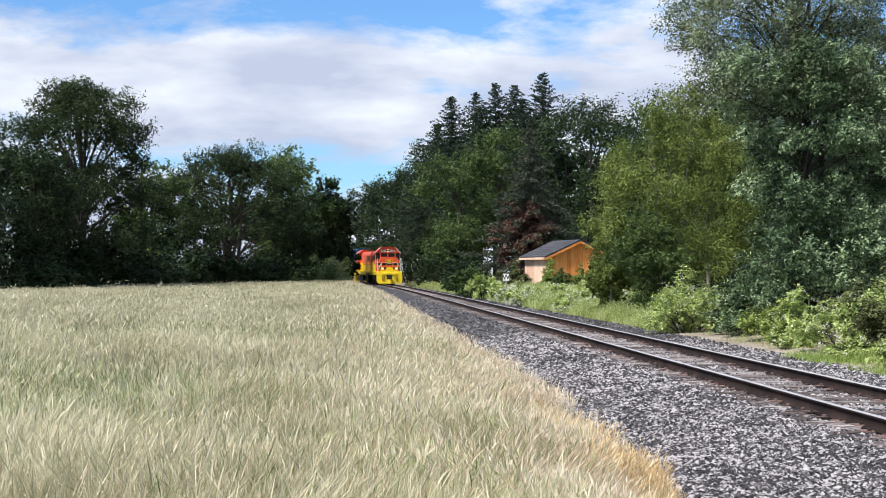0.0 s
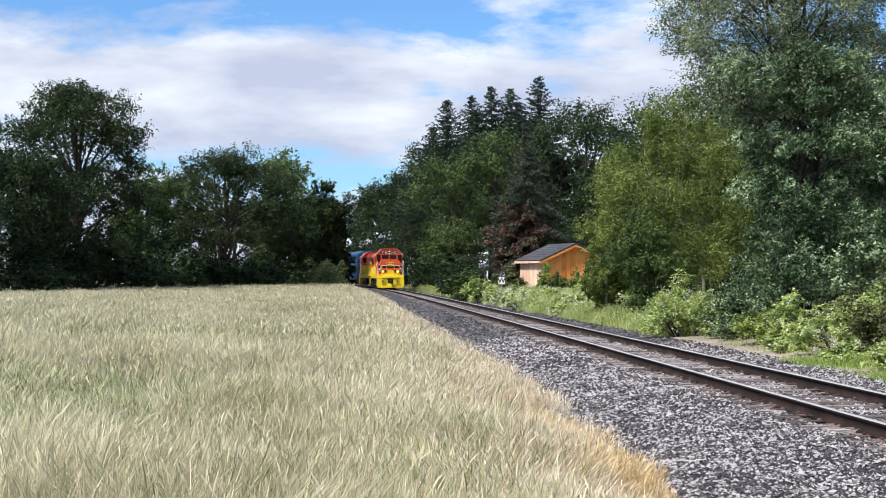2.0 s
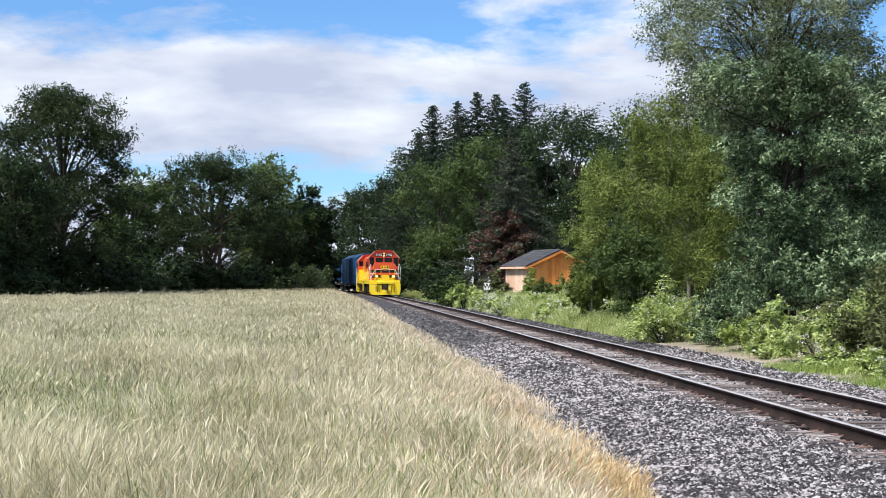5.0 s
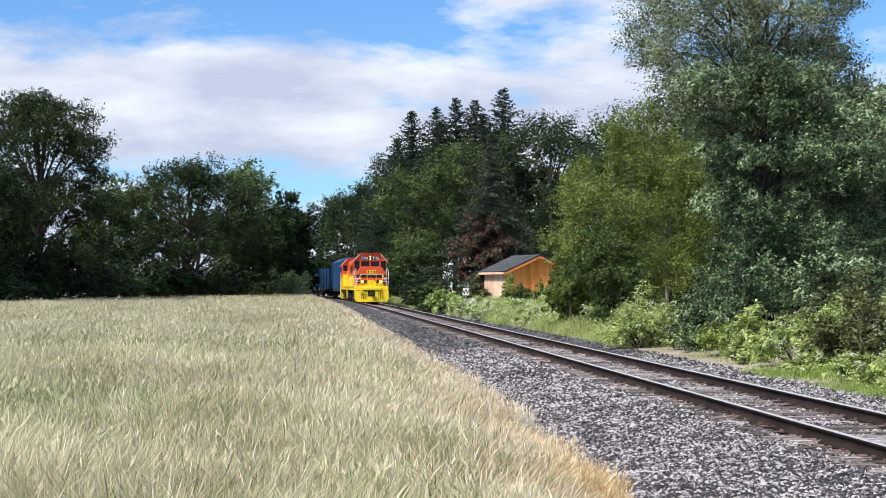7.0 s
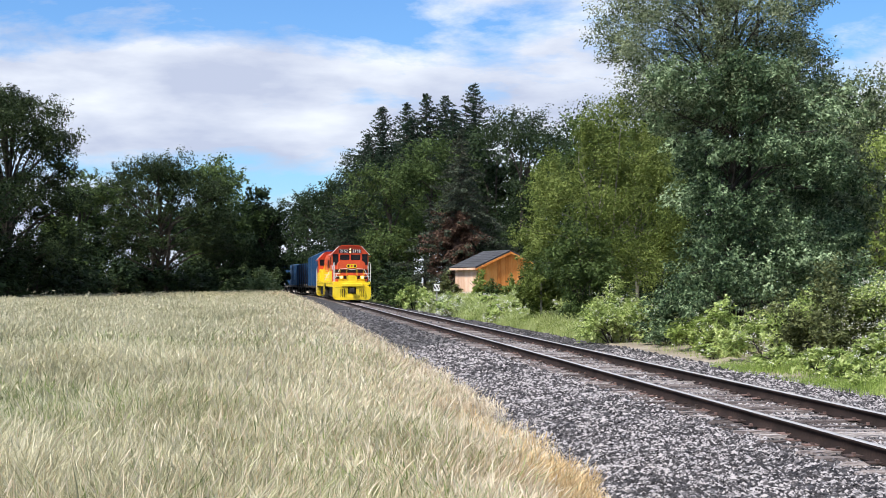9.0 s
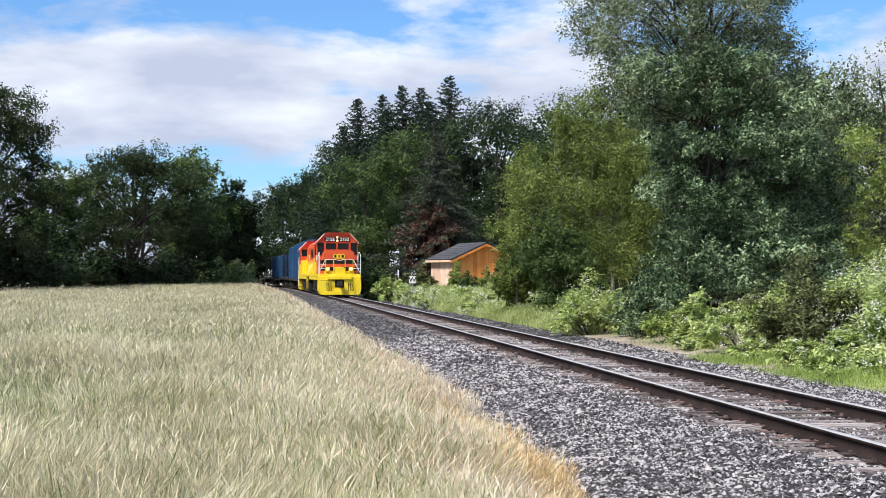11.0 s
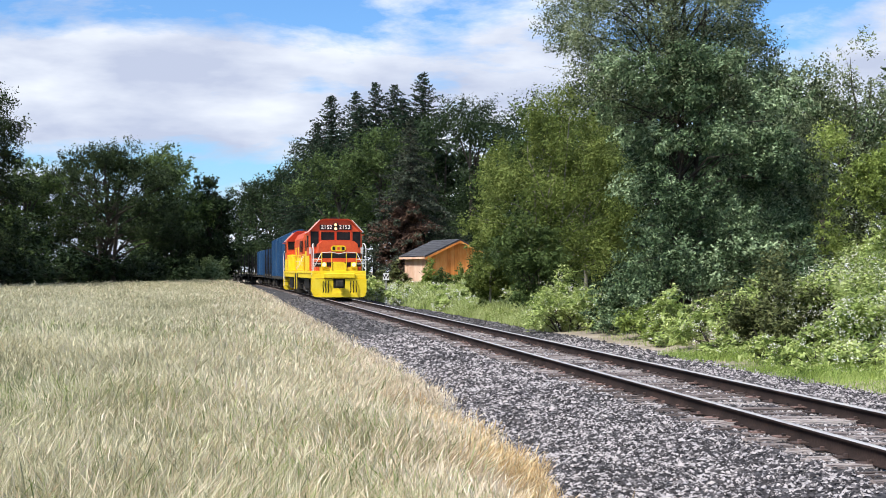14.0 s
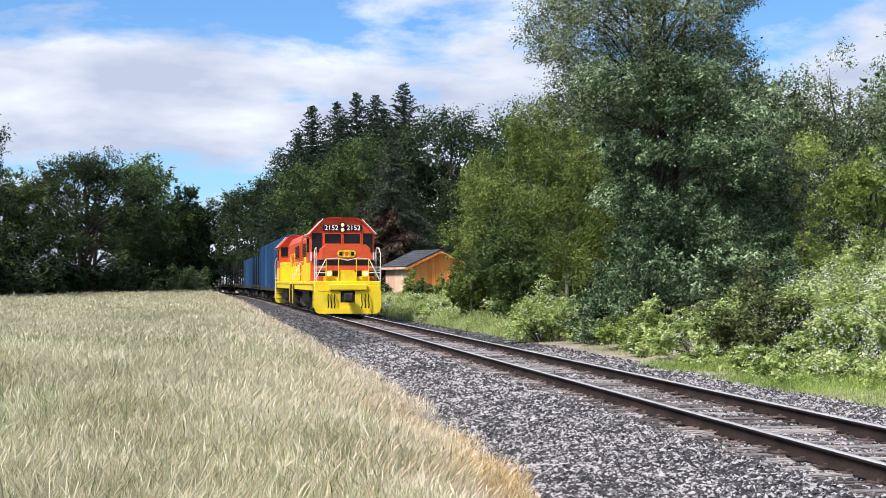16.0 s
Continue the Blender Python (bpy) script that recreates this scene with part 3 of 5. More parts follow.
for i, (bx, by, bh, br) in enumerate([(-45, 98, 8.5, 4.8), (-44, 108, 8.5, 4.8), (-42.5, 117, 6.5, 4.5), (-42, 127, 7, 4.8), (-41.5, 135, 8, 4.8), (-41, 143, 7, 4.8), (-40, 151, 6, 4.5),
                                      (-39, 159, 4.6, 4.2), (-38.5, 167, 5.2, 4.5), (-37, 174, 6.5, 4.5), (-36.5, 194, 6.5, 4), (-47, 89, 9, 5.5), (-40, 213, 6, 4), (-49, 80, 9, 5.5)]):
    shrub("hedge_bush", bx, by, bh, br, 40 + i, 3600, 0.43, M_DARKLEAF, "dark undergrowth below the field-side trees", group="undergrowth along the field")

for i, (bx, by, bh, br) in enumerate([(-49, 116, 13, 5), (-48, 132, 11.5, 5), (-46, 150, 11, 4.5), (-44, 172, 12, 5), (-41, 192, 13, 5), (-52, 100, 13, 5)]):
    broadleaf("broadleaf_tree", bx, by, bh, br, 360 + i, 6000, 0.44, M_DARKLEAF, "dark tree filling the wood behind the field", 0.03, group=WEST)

# wood across the track
EAST = "trees across the track"
broadleaf("broadleaf_tree", -32.2, 246, 17.2, 5.6, 61, 14000, 0.36, M_DARKLEAF, "dark tree leaning over the track's bend", 0.18, group=EAST)
broadleaf("broadleaf_tree", -25.6, 216, 18.2, 6.0, 62, 15000, 0.34, M_DARKLEAF, "tall dark tree beside the track", 0.1, group=EAST)
broadleaf("broadleaf_tree", -20.8, 200, 19.8, 6.0, 63, 15000, 0.33, M_DARKLEAF, "tall dark tree beside the track", 0.08, group=EAST)
broadleaf("broadleaf_tree", -15.5, 176, 12.5, 4.6, 64, 7920, 0.4, M_DARKLEAF, "dark tree beside the track", 0.04, group=EAST)
conifer("fir_tree", -16.6, 186, 24.4, 4.6, 65, M_FIR, "tall dark fir with a pointed top", 0.62, 76, 9, group=EAST, low=0.3)
conifer("fir_tree", -13.9, 192, 25.4, 4.6, 66, M_FIR, "tall dark fir with a pointed top", 0.62, 76, 9, group=EAST, low=0.3)
conifer("fir_tree", -10.6, 180, 25.0, 4.4, 67, M_FIR, "tall dark fir with a pointed top", 0.62, 76, 9, group=EAST, low=0.3)
conifer("fir_tree", -8.4, 183, 25.0, 4.2, 68, M_FIR, "tall dark fir with a pointed top", 0.62, 76, 9, group=EAST, low=0.3)
conifer("fir_tree", -4.7, 175, 25.4, 4.6, 69, M_FIR, "tall dark fir with a pointed top", 0.62, 76, 9, group=EAST, low=0.3)
conifer("fir_tree", -19.0, 192, 21.5, 4.4, 77, M_FIR, "dark fir among taller ones", 0.62, 76, 9, group=EAST, low=0.3)
conifer("fir_tree", -12.2, 176, 21.5, 4.4, 78, M_FIR, "dark fir among taller ones", 0.62, 76, 9, group=EAST, low=0.3)
conifer("fir_tree", -7.0, 172, 22.0, 4.4, 79, M_FIR, "dark fir among taller ones", 0.62, 76, 9, group=EAST, low=0.3)
broadleaf("broadleaf_tree", -12.6, 152, 14.8, 4.7, 70, 15000, 0.28, M_MIDGREEN, "rounded bright green tree in front of the firs", 0.05, group=EAST)
broadleaf("broadleaf_tree", -8.4, 155, 17.2, 4.4, 71, 14000, 0.28, M_MIDGREEN, "rounded green tree in front of the firs", 0.1, group=EAST)
conifer("spruce_tree", -4.5, 128, 15.2, 3.6, 72, M_SPRUCE, "dark spruce with dead reddish lower boughs", 0.46, 66, 20, dead=(-1.7, 0.52, 0.25), group=EAST, droop=0.75, slope=0.5)
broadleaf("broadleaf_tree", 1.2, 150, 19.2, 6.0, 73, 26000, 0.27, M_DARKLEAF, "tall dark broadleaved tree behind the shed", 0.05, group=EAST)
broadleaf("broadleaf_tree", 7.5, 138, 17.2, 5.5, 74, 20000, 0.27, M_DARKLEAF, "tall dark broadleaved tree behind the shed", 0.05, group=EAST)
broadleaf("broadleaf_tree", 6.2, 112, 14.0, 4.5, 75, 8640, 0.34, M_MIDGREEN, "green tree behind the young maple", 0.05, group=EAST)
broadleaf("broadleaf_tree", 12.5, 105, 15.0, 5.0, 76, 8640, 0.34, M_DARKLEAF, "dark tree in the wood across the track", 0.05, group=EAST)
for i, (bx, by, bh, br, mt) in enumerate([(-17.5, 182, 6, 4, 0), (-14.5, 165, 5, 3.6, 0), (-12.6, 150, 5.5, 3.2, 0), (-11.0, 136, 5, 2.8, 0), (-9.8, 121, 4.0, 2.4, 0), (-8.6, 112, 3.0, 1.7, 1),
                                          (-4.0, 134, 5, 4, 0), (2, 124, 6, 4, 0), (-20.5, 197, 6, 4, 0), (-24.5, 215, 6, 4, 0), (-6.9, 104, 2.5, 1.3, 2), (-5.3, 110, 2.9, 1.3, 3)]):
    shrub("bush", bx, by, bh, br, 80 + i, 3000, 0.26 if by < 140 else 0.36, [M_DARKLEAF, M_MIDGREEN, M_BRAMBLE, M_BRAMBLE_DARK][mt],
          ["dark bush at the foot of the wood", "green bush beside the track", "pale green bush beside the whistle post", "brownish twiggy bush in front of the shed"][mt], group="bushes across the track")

# the depth of the wood
DEEP = "trees deep in the wood"
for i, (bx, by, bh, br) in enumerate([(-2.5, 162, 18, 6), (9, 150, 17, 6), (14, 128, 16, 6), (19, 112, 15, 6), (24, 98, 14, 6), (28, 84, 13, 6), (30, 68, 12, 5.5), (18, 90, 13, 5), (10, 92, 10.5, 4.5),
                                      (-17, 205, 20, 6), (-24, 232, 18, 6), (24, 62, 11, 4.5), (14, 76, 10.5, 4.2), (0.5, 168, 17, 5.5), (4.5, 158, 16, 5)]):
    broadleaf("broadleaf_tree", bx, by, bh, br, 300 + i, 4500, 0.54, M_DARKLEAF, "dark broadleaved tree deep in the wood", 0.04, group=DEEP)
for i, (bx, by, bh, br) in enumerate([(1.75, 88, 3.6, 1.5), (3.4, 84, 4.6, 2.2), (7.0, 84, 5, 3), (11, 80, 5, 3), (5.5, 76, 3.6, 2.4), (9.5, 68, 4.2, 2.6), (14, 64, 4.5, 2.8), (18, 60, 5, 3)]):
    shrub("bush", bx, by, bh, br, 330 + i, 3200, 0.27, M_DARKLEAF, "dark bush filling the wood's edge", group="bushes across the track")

# the yellow-green young maple and its neighbours
MAPLE = [((-2.3, 0.0, 2.6), (1.2, 1.2, 1.2)), ((-1.5, -0.2, 4.6), (1.2, 1.2, 1.4)), ((0.1, 0.0, 6.6), (1.1, 1.2, 1.6)), ((1.3, 0.2, 6.0), (1.2, 1.2, 1.6)), ((2.4, 0.0, 4.0), (1.2, 1.2, 1.5)),
         ((-0.6, -0.8, 2.6), (1.3, 1.1, 1.3)), ((1.0, -0.9, 2.4), (1.3, 1.1, 1.3)), ((0.3, -0.7, 4.4), (1.2, 1.1, 1.4)), ((0.7, 0.1, 8.3), (0.6, 0.6, 1.1)), ((-0.8, 0.1, 7.4), (0.6, 0.6, 1.1)),
         ((2.0, 0.2, 7.2), (0.7, 0.7, 1.2)), ((2.9, 0.1, 2.2), (1.0, 1.0, 1.2)), ((-2.0, 0.2, 6.0), (0.6, 0.6, 1.0)), ((-2.9, 0.0, 3.9), (0.6, 0.6, 0.9)), ((3.0, 0.2, 5.6), (0.6, 0.7, 1.1))]
broadleaf("maple_tree", 3.5, 60, 9.5, 3.5, 101, 62000, 0.105, M_MAPLE, "young maple in yellow-green leaf beside the track", 0.05, 20, bark=M_BARK_PALE, trunk=0.11, twigs=4, stems=2, per=12, spread=0.2, lobes=MAPLE, rise=1.1, sprig=1.2)
broadleaf("maple_tree", 5.6, 66, 9.6, 2.4, 102, 14000, 0.135, M_MAPLE, "young maple in yellow-green leaf beside the track", 0.08, 12, bark=M_BARK_PALE, trunk=0.1, twigs=3, per=12)

broadleaf("maple_sapling", 1.2, 63, 5.2, 1.5, 103, 9000, 0.16, M_MAPLE, "low leafy maple branches in front of the shed", 0.06, 9, bark=M_BARK_PALE, trunk=0.06, per=12)
broadleaf("maple_sapling", 2.6, 57, 4.2, 1.6, 104, 9000, 0.14, M_MIDGREEN, "dark leafy elder under the maple", 0.04, 9, trunk=0.06, per=12)

# the big cottonwood hung with ivy
def column(seed, levels, size, deep):
    """Masses that fill a tall uneven crown: levels of (height, leftmost, rightmost reach from the trunk)."""
    rng = np.random.default_rng(seed)
    out = []
    for z, left, right in levels:
        mid, half = (left + right) / 2, (right - left) / 2 - size * 0.7
        k = max(5, int(round(2.6 * half / size)) + 3)
        a0 = rng.uniform(0, 6.28)
        for i in range(k):
            a, r = a0 + i * math.tau / k, size * rng.uniform(0.7, 1.2)
            out.append(((mid + half * math.cos(a) * rng.uniform(0.85, 1.05), deep * math.sin(a), z + rng.uniform(-0.35, 0.35)), (r, r, r * rng.uniform(0.75, 1.0))))
        out.append(((mid, 0, z), (half * 0.6, deep * 0.6, size)))
    return out


COTTON = column(7, [(7.0, -3.2, 3.4), (8.1, -3.6, 3.2), (9.2, -4.0, 3.2), (10.3, -4.0, 3.2), (11.4, -3.8, 3.2), (12.6, -3.0, 2.7), (13.6, -1.8, 1.6)], 0.85, 1.9)
broadleaf("cottonwood_tree", 6.5, 45, 14.4, 3.9, 111, 118000, 0.082, M_POPLAR, "big grey-green cottonwood with an open feathery top", lobes=COTTON, trunk=0.16, twigs=3, stems=3, per=16, spread=0.26, sprig=1.0, rise=0.9, split=5, fork=0.86, limb=0.2)
IVY = column(8, [(1.0, -2.6, 3.4), (2.1, -2.2, 3.6), (3.2, -1.8, 3.8), (4.3, -1.7, 3.9), (5.4, -1.7, 4.0), (6.4, -2.3, 3.9), (7.3, -2.6, 3.4)], 0.95, 2.1)
broadleaf("ivy_clad_tree", 6.5, 44.2, 8.0, 2.6, 112, 112000, 0.105, M_IVY, "dense dark ivy and elder below the cottonwood", lobes=IVY, trunk=0.16, twigs=0, per=16, spread=0.17, sprig=0.55, rise=0.15, split=3, fork=0.9, limb=0.2)

# trees and brambles on the bank
broadleaf("broadleaf_tree", 16.4, 62, 11.0, 3.4, 121, 26000, 0.14, M_POPLAR, "dark green tree behind the brambles", 0.08, twigs=3, per=12, group="trees on the bank")
broadleaf("broadleaf_tree", 19.4, 60, 11.6, 3.2, 122, 18000, 0.14, M_IVY, "dark green tree behind the brambles", 0.08, twigs=3, per=12, group="trees on the bank")
broadleaf("broadleaf_tree", 13.9, 57, 6.9, 1.9, 123, 12000, 0.13, M_SAPLING, "yellow-green sapling on the bank", 0.1, per=12, group="trees on the bank")
broadleaf("broadleaf_tree", 13.4, 46, 5.4, 1.5, 124, 12000, 0.12, M_SAPLING, "yellow-green sapling on the bank", 0.1, per=12, group="trees on the bank")
broadleaf("broadleaf_tree", 10.9, 50, 6.4, 1.9, 125, 14000, 0.14, M_POPLAR, "grey-green tree on the bank", 0.06, per=12, group="trees on the bank")
broadleaf("broadleaf_tree", 21.0, 50, 10.0, 3.4, 126, 9000, 0.2, M_DARKLEAF, "dark green tree behind the brambles", 0.06, group="trees on the bank")
BR = "brambles on the bank"
BUSHES = [(7.3, 34.0, 2.5, 1.5, M_BRAMBLE_DARK, 0, 9000), (9.1, 33.5, 2.9, 1.9, M_BRAMBLE, 1300, 11000), (8.9, 29.5, 2.1, 1.4, M_BRAMBLE, 1500, 10000), (10.8, 31.5, 2.9, 1.9, M_BRAMBLE, 600, 9000),
          (7.5, 30.2, 1.1, 1.0, M_BRAMBLE, 300, 6000), (6.4, 36.5, 1.5, 1.1, M_BRAMBLE, 350, 7000), (5.9, 40.0, 1.4, 1.0, M_BRAMBLE, 160, 6000), (4.7, 45.0, 1.5, 1.2, M_IVY, 60, 7000),
          (3.4, 48.0, 1.9, 1.4, M_BRAMBLE, 250, 8500), (3.7, 52.5, 1.9, 1.5, M_BRAMBLE, 600, 9000), (4.0, 58.0, 2.0, 1.2, M_BRAMBLE, 200, 6000), (5.4, 41.5, 1.3, 1.1, M_SAPLING, 120, 6000), (9.6, 26.8, 1.2, 1.3, M_BRAMBLE, 350, 7000),
          (12.3, 34.5, 3.1, 2.0, M_BRAMBLE_DARK, 200, 8000), (-0.6, 72.0, 1.4, 1.0, M_BRAMBLE, 200, 3500), (-3.6, 84.0, 1.5, 1.1, M_BRAMBLE, 500, 3500), (-1.2, 80.0, 1.5, 1.2, M_BRAMBLE, 500, 3500), (-4.8, 94.0, 1.7, 1.2, M_BRAMBLE, 400, 3000), (-1.2, 95.0, 2.0, 1.1, M_MIDGREEN, 0, 3000), (0.6, 88.0, 1.6, 1.3, M_BRAMBLE, 300, 3000), (2.2, 80.0, 1.5, 1.4, M_BRAMBLE, 300, 3000), (7.9, 38.5, 2.2, 1.4, M_BRAMBLE, 250, 7000), (11.4, 28.0, 2.2, 1.6, M_BRAMBLE, 500, 8000), (13.5, 40.0, 3.8, 2.2, M_BRAMBLE, 500, 6500), (16.5, 42.0, 4.2, 2.5, M_BRAMBLE_DARK, 200, 6500), (11.2, 42.0, 3.2, 2.0, M_BRAMBLE, 300, 6500), (9.4, 40.5, 2.8, 1.6, M_IVY, 0, 6000), (10.4, 36.5, 3.1, 1.6, M_BRAMBLE, 500, 6500), (6.0, 33.5, 0.55, 0.7, M_BRAMBLE, 60, 1600), (6.6, 31.0, 0.7, 0.8, M_BRAMBLE, 120, 2000), (6.7, 28.6, 0.6, 0.8, M_BRAMBLE, 60, 2000), (7.6, 27.4, 0.7, 0.9, M_BRAMBLE, 120, 2200), (5.2, 38.2, 0.5, 0.6, M_BRAMBLE, 30, 1400), (-2.2, 103.0, 3.1, 1.1, M_SAPLING, 0, 4200), (0.2, 101.5, 1.7, 1.1, M_BRAMBLE, 300, 2200), (-4.6, 104.0, 1.5, 0.9, M_BRAMBLE, 200, 1800), (8.3, 25.6, 0.6, 0.9, M_BRAMBLE, 60, 2000)]
for i, (bx, by, bh, br, mt, fl, n) in enumerate(BUSHES):
    shrub("bramble_bush", bx, by, bh, br, 140 + i, int(n * 0.85), 0.11 if by < 60 else 0.18, mt, "bramble thicket with sprays of white flowers" if fl else "dark leafy thicket on the bank", int(fl * 3.2), group=BR)


def build_wild_flowers():
    """White umbels standing in the weeds between the track and the shed."""
    rng = np.random.default_rng(31)
    n = 620
    y, o = rng.uniform(50, 106, n), rng.uniform(4.0, 9.5, n)
    keep = np.sin(y * 0.5) + np.sin(o * 1.4 + y * 0.21) + rng.normal(0, 0.6, n) > 0.2
    y, o = y[keep], o[keep]
    c = np.stack([track_x(y) + o, y, ground_z(o) + rng.uniform(0.45, 1.0, len(y))], 1)
    v, f = leaf_cloud(c, np.full(len(c), 0.07), 14, 0.06, rng, 1.2, 0.35)
    tagged(raw_mesh("wild_flowers", v, f, M_BLOSSOM), "white wild flower heads among the weeds", "flowers", kind="stuff")


build_wild_flowers()


# ---- the orange shed ----
def build_shed():
    shed = tagged(new("shed"), "small orange wooden shed, dark shingle roof, half hidden by weeds", "shed")
    shed.matrix_basis = pose(-0.28, 108.5, -0.1, 0, 0, 24)
    W, D, EAVE, RIDGE = 2.45, 4.5, 2.85, 3.95     # half width, length, heights; the gable faces -y

    def roof_z(x):
        return RIDGE - (RIDGE - EAVE) * abs(x) / W
    bm = bmesh.new()
    prism(bm, [(-W + 0.03, 0), (W - 0.03, 0), (W - 0.03, EAVE - 0.08), (0, RIDGE - 0.08), (-W + 0.03, EAVE - 0.08)], "y", 0.05, D)
    part("wall_core", bm, M_SHEDPALE, shed)
    n = 16
    for i in range(n):                                # upright boards on the gable
        x0, x1 = -W + 2 * W * i / n + 0.006, -W + 2 * W * (i + 1) / n - 0.006
        bm = bmesh.new()
        prism(bm, [(x0, 0), (x1, 0), (x1, roof_z(x1) - 0.06), (x0, roof_z(x0) - 0.06)], "y", 0.0 - 0.012 * (i % 2), 0.05)
        part("board", bm, M_SHEDWALL, shed)
    for i in range(12):                               # boards on the long wall
        y0, y1 = D * i / 12 + 0.006, D * (i + 1) / 12 - 0.006
        bm = bmesh.new()
        box(bm, -W - 0.01 * (i % 2), -W + 0.03, y0, y1, 0, EAVE - 0.04)
        part("board", bm, M_SHEDPALE, shed)
    for s in (-1, 1):
        slope = (RIDGE - EAVE) / W
        bm = bmesh.new()
        out = W + 0.35
        prism(bm, [(0, RIDGE + 0.02), (s * out, RIDGE - slope * out + 0.02), (s * out, RIDGE - slope * out + 0.10), (0, RIDGE + 0.12)], "y", -0.35, D + 0.3)
        roof = part("roof", bm, M_SHINGLE, shed, "dark grey shingle roof")
        for k in range(9):                            # courses of shingles
            a0, a1 = out * k / 9, out * (k + 1) / 9 + 0.03
            bm = bmesh.new()
            prism(bm, [(s * a0, RIDGE + 0.122 - slope * a0), (s * a1, RIDGE + 0.122 - slope * a1), (s * a1, RIDGE + 0.15 - slope * a1), (s * a0, RIDGE + 0.126 - slope * a0)], "y", -0.36, D + 0.31)
            part("shingle_course", bm, M_SHINGLE, roof)
        bm = bmesh.new()
        prism(bm, [(0, RIDGE + 0.0), (s * out, RIDGE - slope * out), (s * out, RIDGE - slope * out - 0.16), (0, RIDGE - 0.16)], "y", -0.39, -0.355)
        part("bargeboard", bm, M_SHEDWALL, shed)
    bm = bmesh.new()
    box(bm, -W - 0.40, -W - 0.36, -0.3, D + 0.25, EAVE - 0.26, EAVE - 0.10)
    part("fascia", bm, M_SHEDPALE, shed, "pale eaves board")


def build_whistle_post():
    post = tagged(new("whistle_post"), "white square whistle sign with a black W on a grey post", "railway sign")
    x, y, z = place(3.1, 88)
    post.matrix_basis = pose(x, y, z, 0, 0, 4)
    bm = bmesh.new()
    box(bm, -0.04, 0.04, -0.04, 0.04, -0.2, 1.62)
    part("post", bm, M_POST, post)
    bm = bmesh.new()
    box(bm, -0.19, 0.19, -0.065, -0.045, 1.45, 1.87, 0.006)
    part("sign_plate", bm, M_WHITE, post, "white square plate")
    lettering("letter", "W", 0.42, pose(0, -0.068, 1.66, 90, 0, 0), M_BLACK, post)


build_shed()
build_whistle_post()


# ---- locomotives and cars: y forward, rail tops at z = 0 ----
def wheelset(parent, y, r=0.5):
    bm = bmesh.new()
    tube(bm, [(-0.72, 0, 0), (0.72, 0, 0)], 0.08, 0.08, 8)
    for s in (-1, 1):
        disc(bm, (s * 0.755, 0, 0), (1, 0, 0), r, 0.12, 24)
        disc(bm, (s * 0.69, 0, 0), (1, 0, 0), r + 0.03, 0.02, 24)
        disc(bm, (s * 0.83, 0, 0), (1, 0, 0), 0.12, 0.08, 10)
        for k in range(5):
            a = k * math.tau / 5
            disc(bm, (s * 0.815, math.cos(a) * r * 0.6, math.sin(a) * r * 0.6), (1, 0, 0), 0.05, 0.03, 8)
    ob = part("wheelset", bm, M_STEEL, parent, "steel wheels on an axle")
    ob.location = (0, y, r)
    return ob


def truck(parent, y, base, r, heavy):
    bm = bmesh.new()
    for s in (-1, 1):
        x0, x1 = (s * 0.92, s * 1.08)
        lo, hi = min(x0, x1), max(x0, x1)
        prism(bm, [(-base / 2 - 0.45, r - 0.1), (-base / 2 + 0.25, r - 0.16), (-0.45, r - 0.26), (0.45, r - 0.26), (base / 2 - 0.25, r - 0.16), (base / 2 + 0.45, r - 0.1),
                   (base / 2 + 0.4, r + 0.22), (base / 2 - 0.2, r + 0.26), (0.5, r + 0.34), (-0.5, r + 0.34), (-base / 2 + 0.2, r + 0.26), (-base / 2 - 0.4, r + 0.22)], "x", lo, hi)
    box(bm, -0.95, 0.95, -0.3, 0.3, r - 0.05, r + 0.4)
    tr = part("truck", bm, M_GREYSIDE if heavy else M_UNDER, parent, "grey cast side frames" if heavy else "")
    tr.location = (0, y, 0)
    for s in (-1, 1):
        for yy in (-base / 2, base / 2):
            bm = bmesh.new()
            box(bm, min(s * 1.06, s * 1.18), max(s * 1.06, s * 1.18), yy - 0.17, yy + 0.17, r - 0.17, r + 0.19, 0.03)
            part("journal_box", bm, M_UNDER, tr)
        bm = bmesh.new()
        for yy in (-0.25, 0.0, 0.25):
            tube(bm, [(s * 1.1, yy, r - 0.2), (s * 1.1, yy, r + 0.28)], 0.09, 0.09, 8)
        part("spring_set", bm, M_UNDER, tr)
    return [wheelset(tr, -base / 2, r), wheelset(tr, base / 2, r)]


def coupler(parent, s, y):
    bm = bmesh.new()
    box(bm, -0.12, 0.12, min(s * y, s * (y + 0.45)), max(s * y, s * (y + 0.45)), 0.74, 0.98, 0.03)
    box(bm, -0.2, 0.2, min(s * (y + 0.32), s * (y + 0.62)), max(s * (y + 0.32), s * (y + 0.62)), 0.68, 1.06, 0.05)
    box(bm, -0.28, 0.28, min(s * (y - 0.02), s * (y + 0.06)), max(s * (y - 0.02), s * (y + 0.06)), 0.62, 1.14, 0.02)
    part("coupler", bm, M_UNDER, parent, "black knuckle coupler")


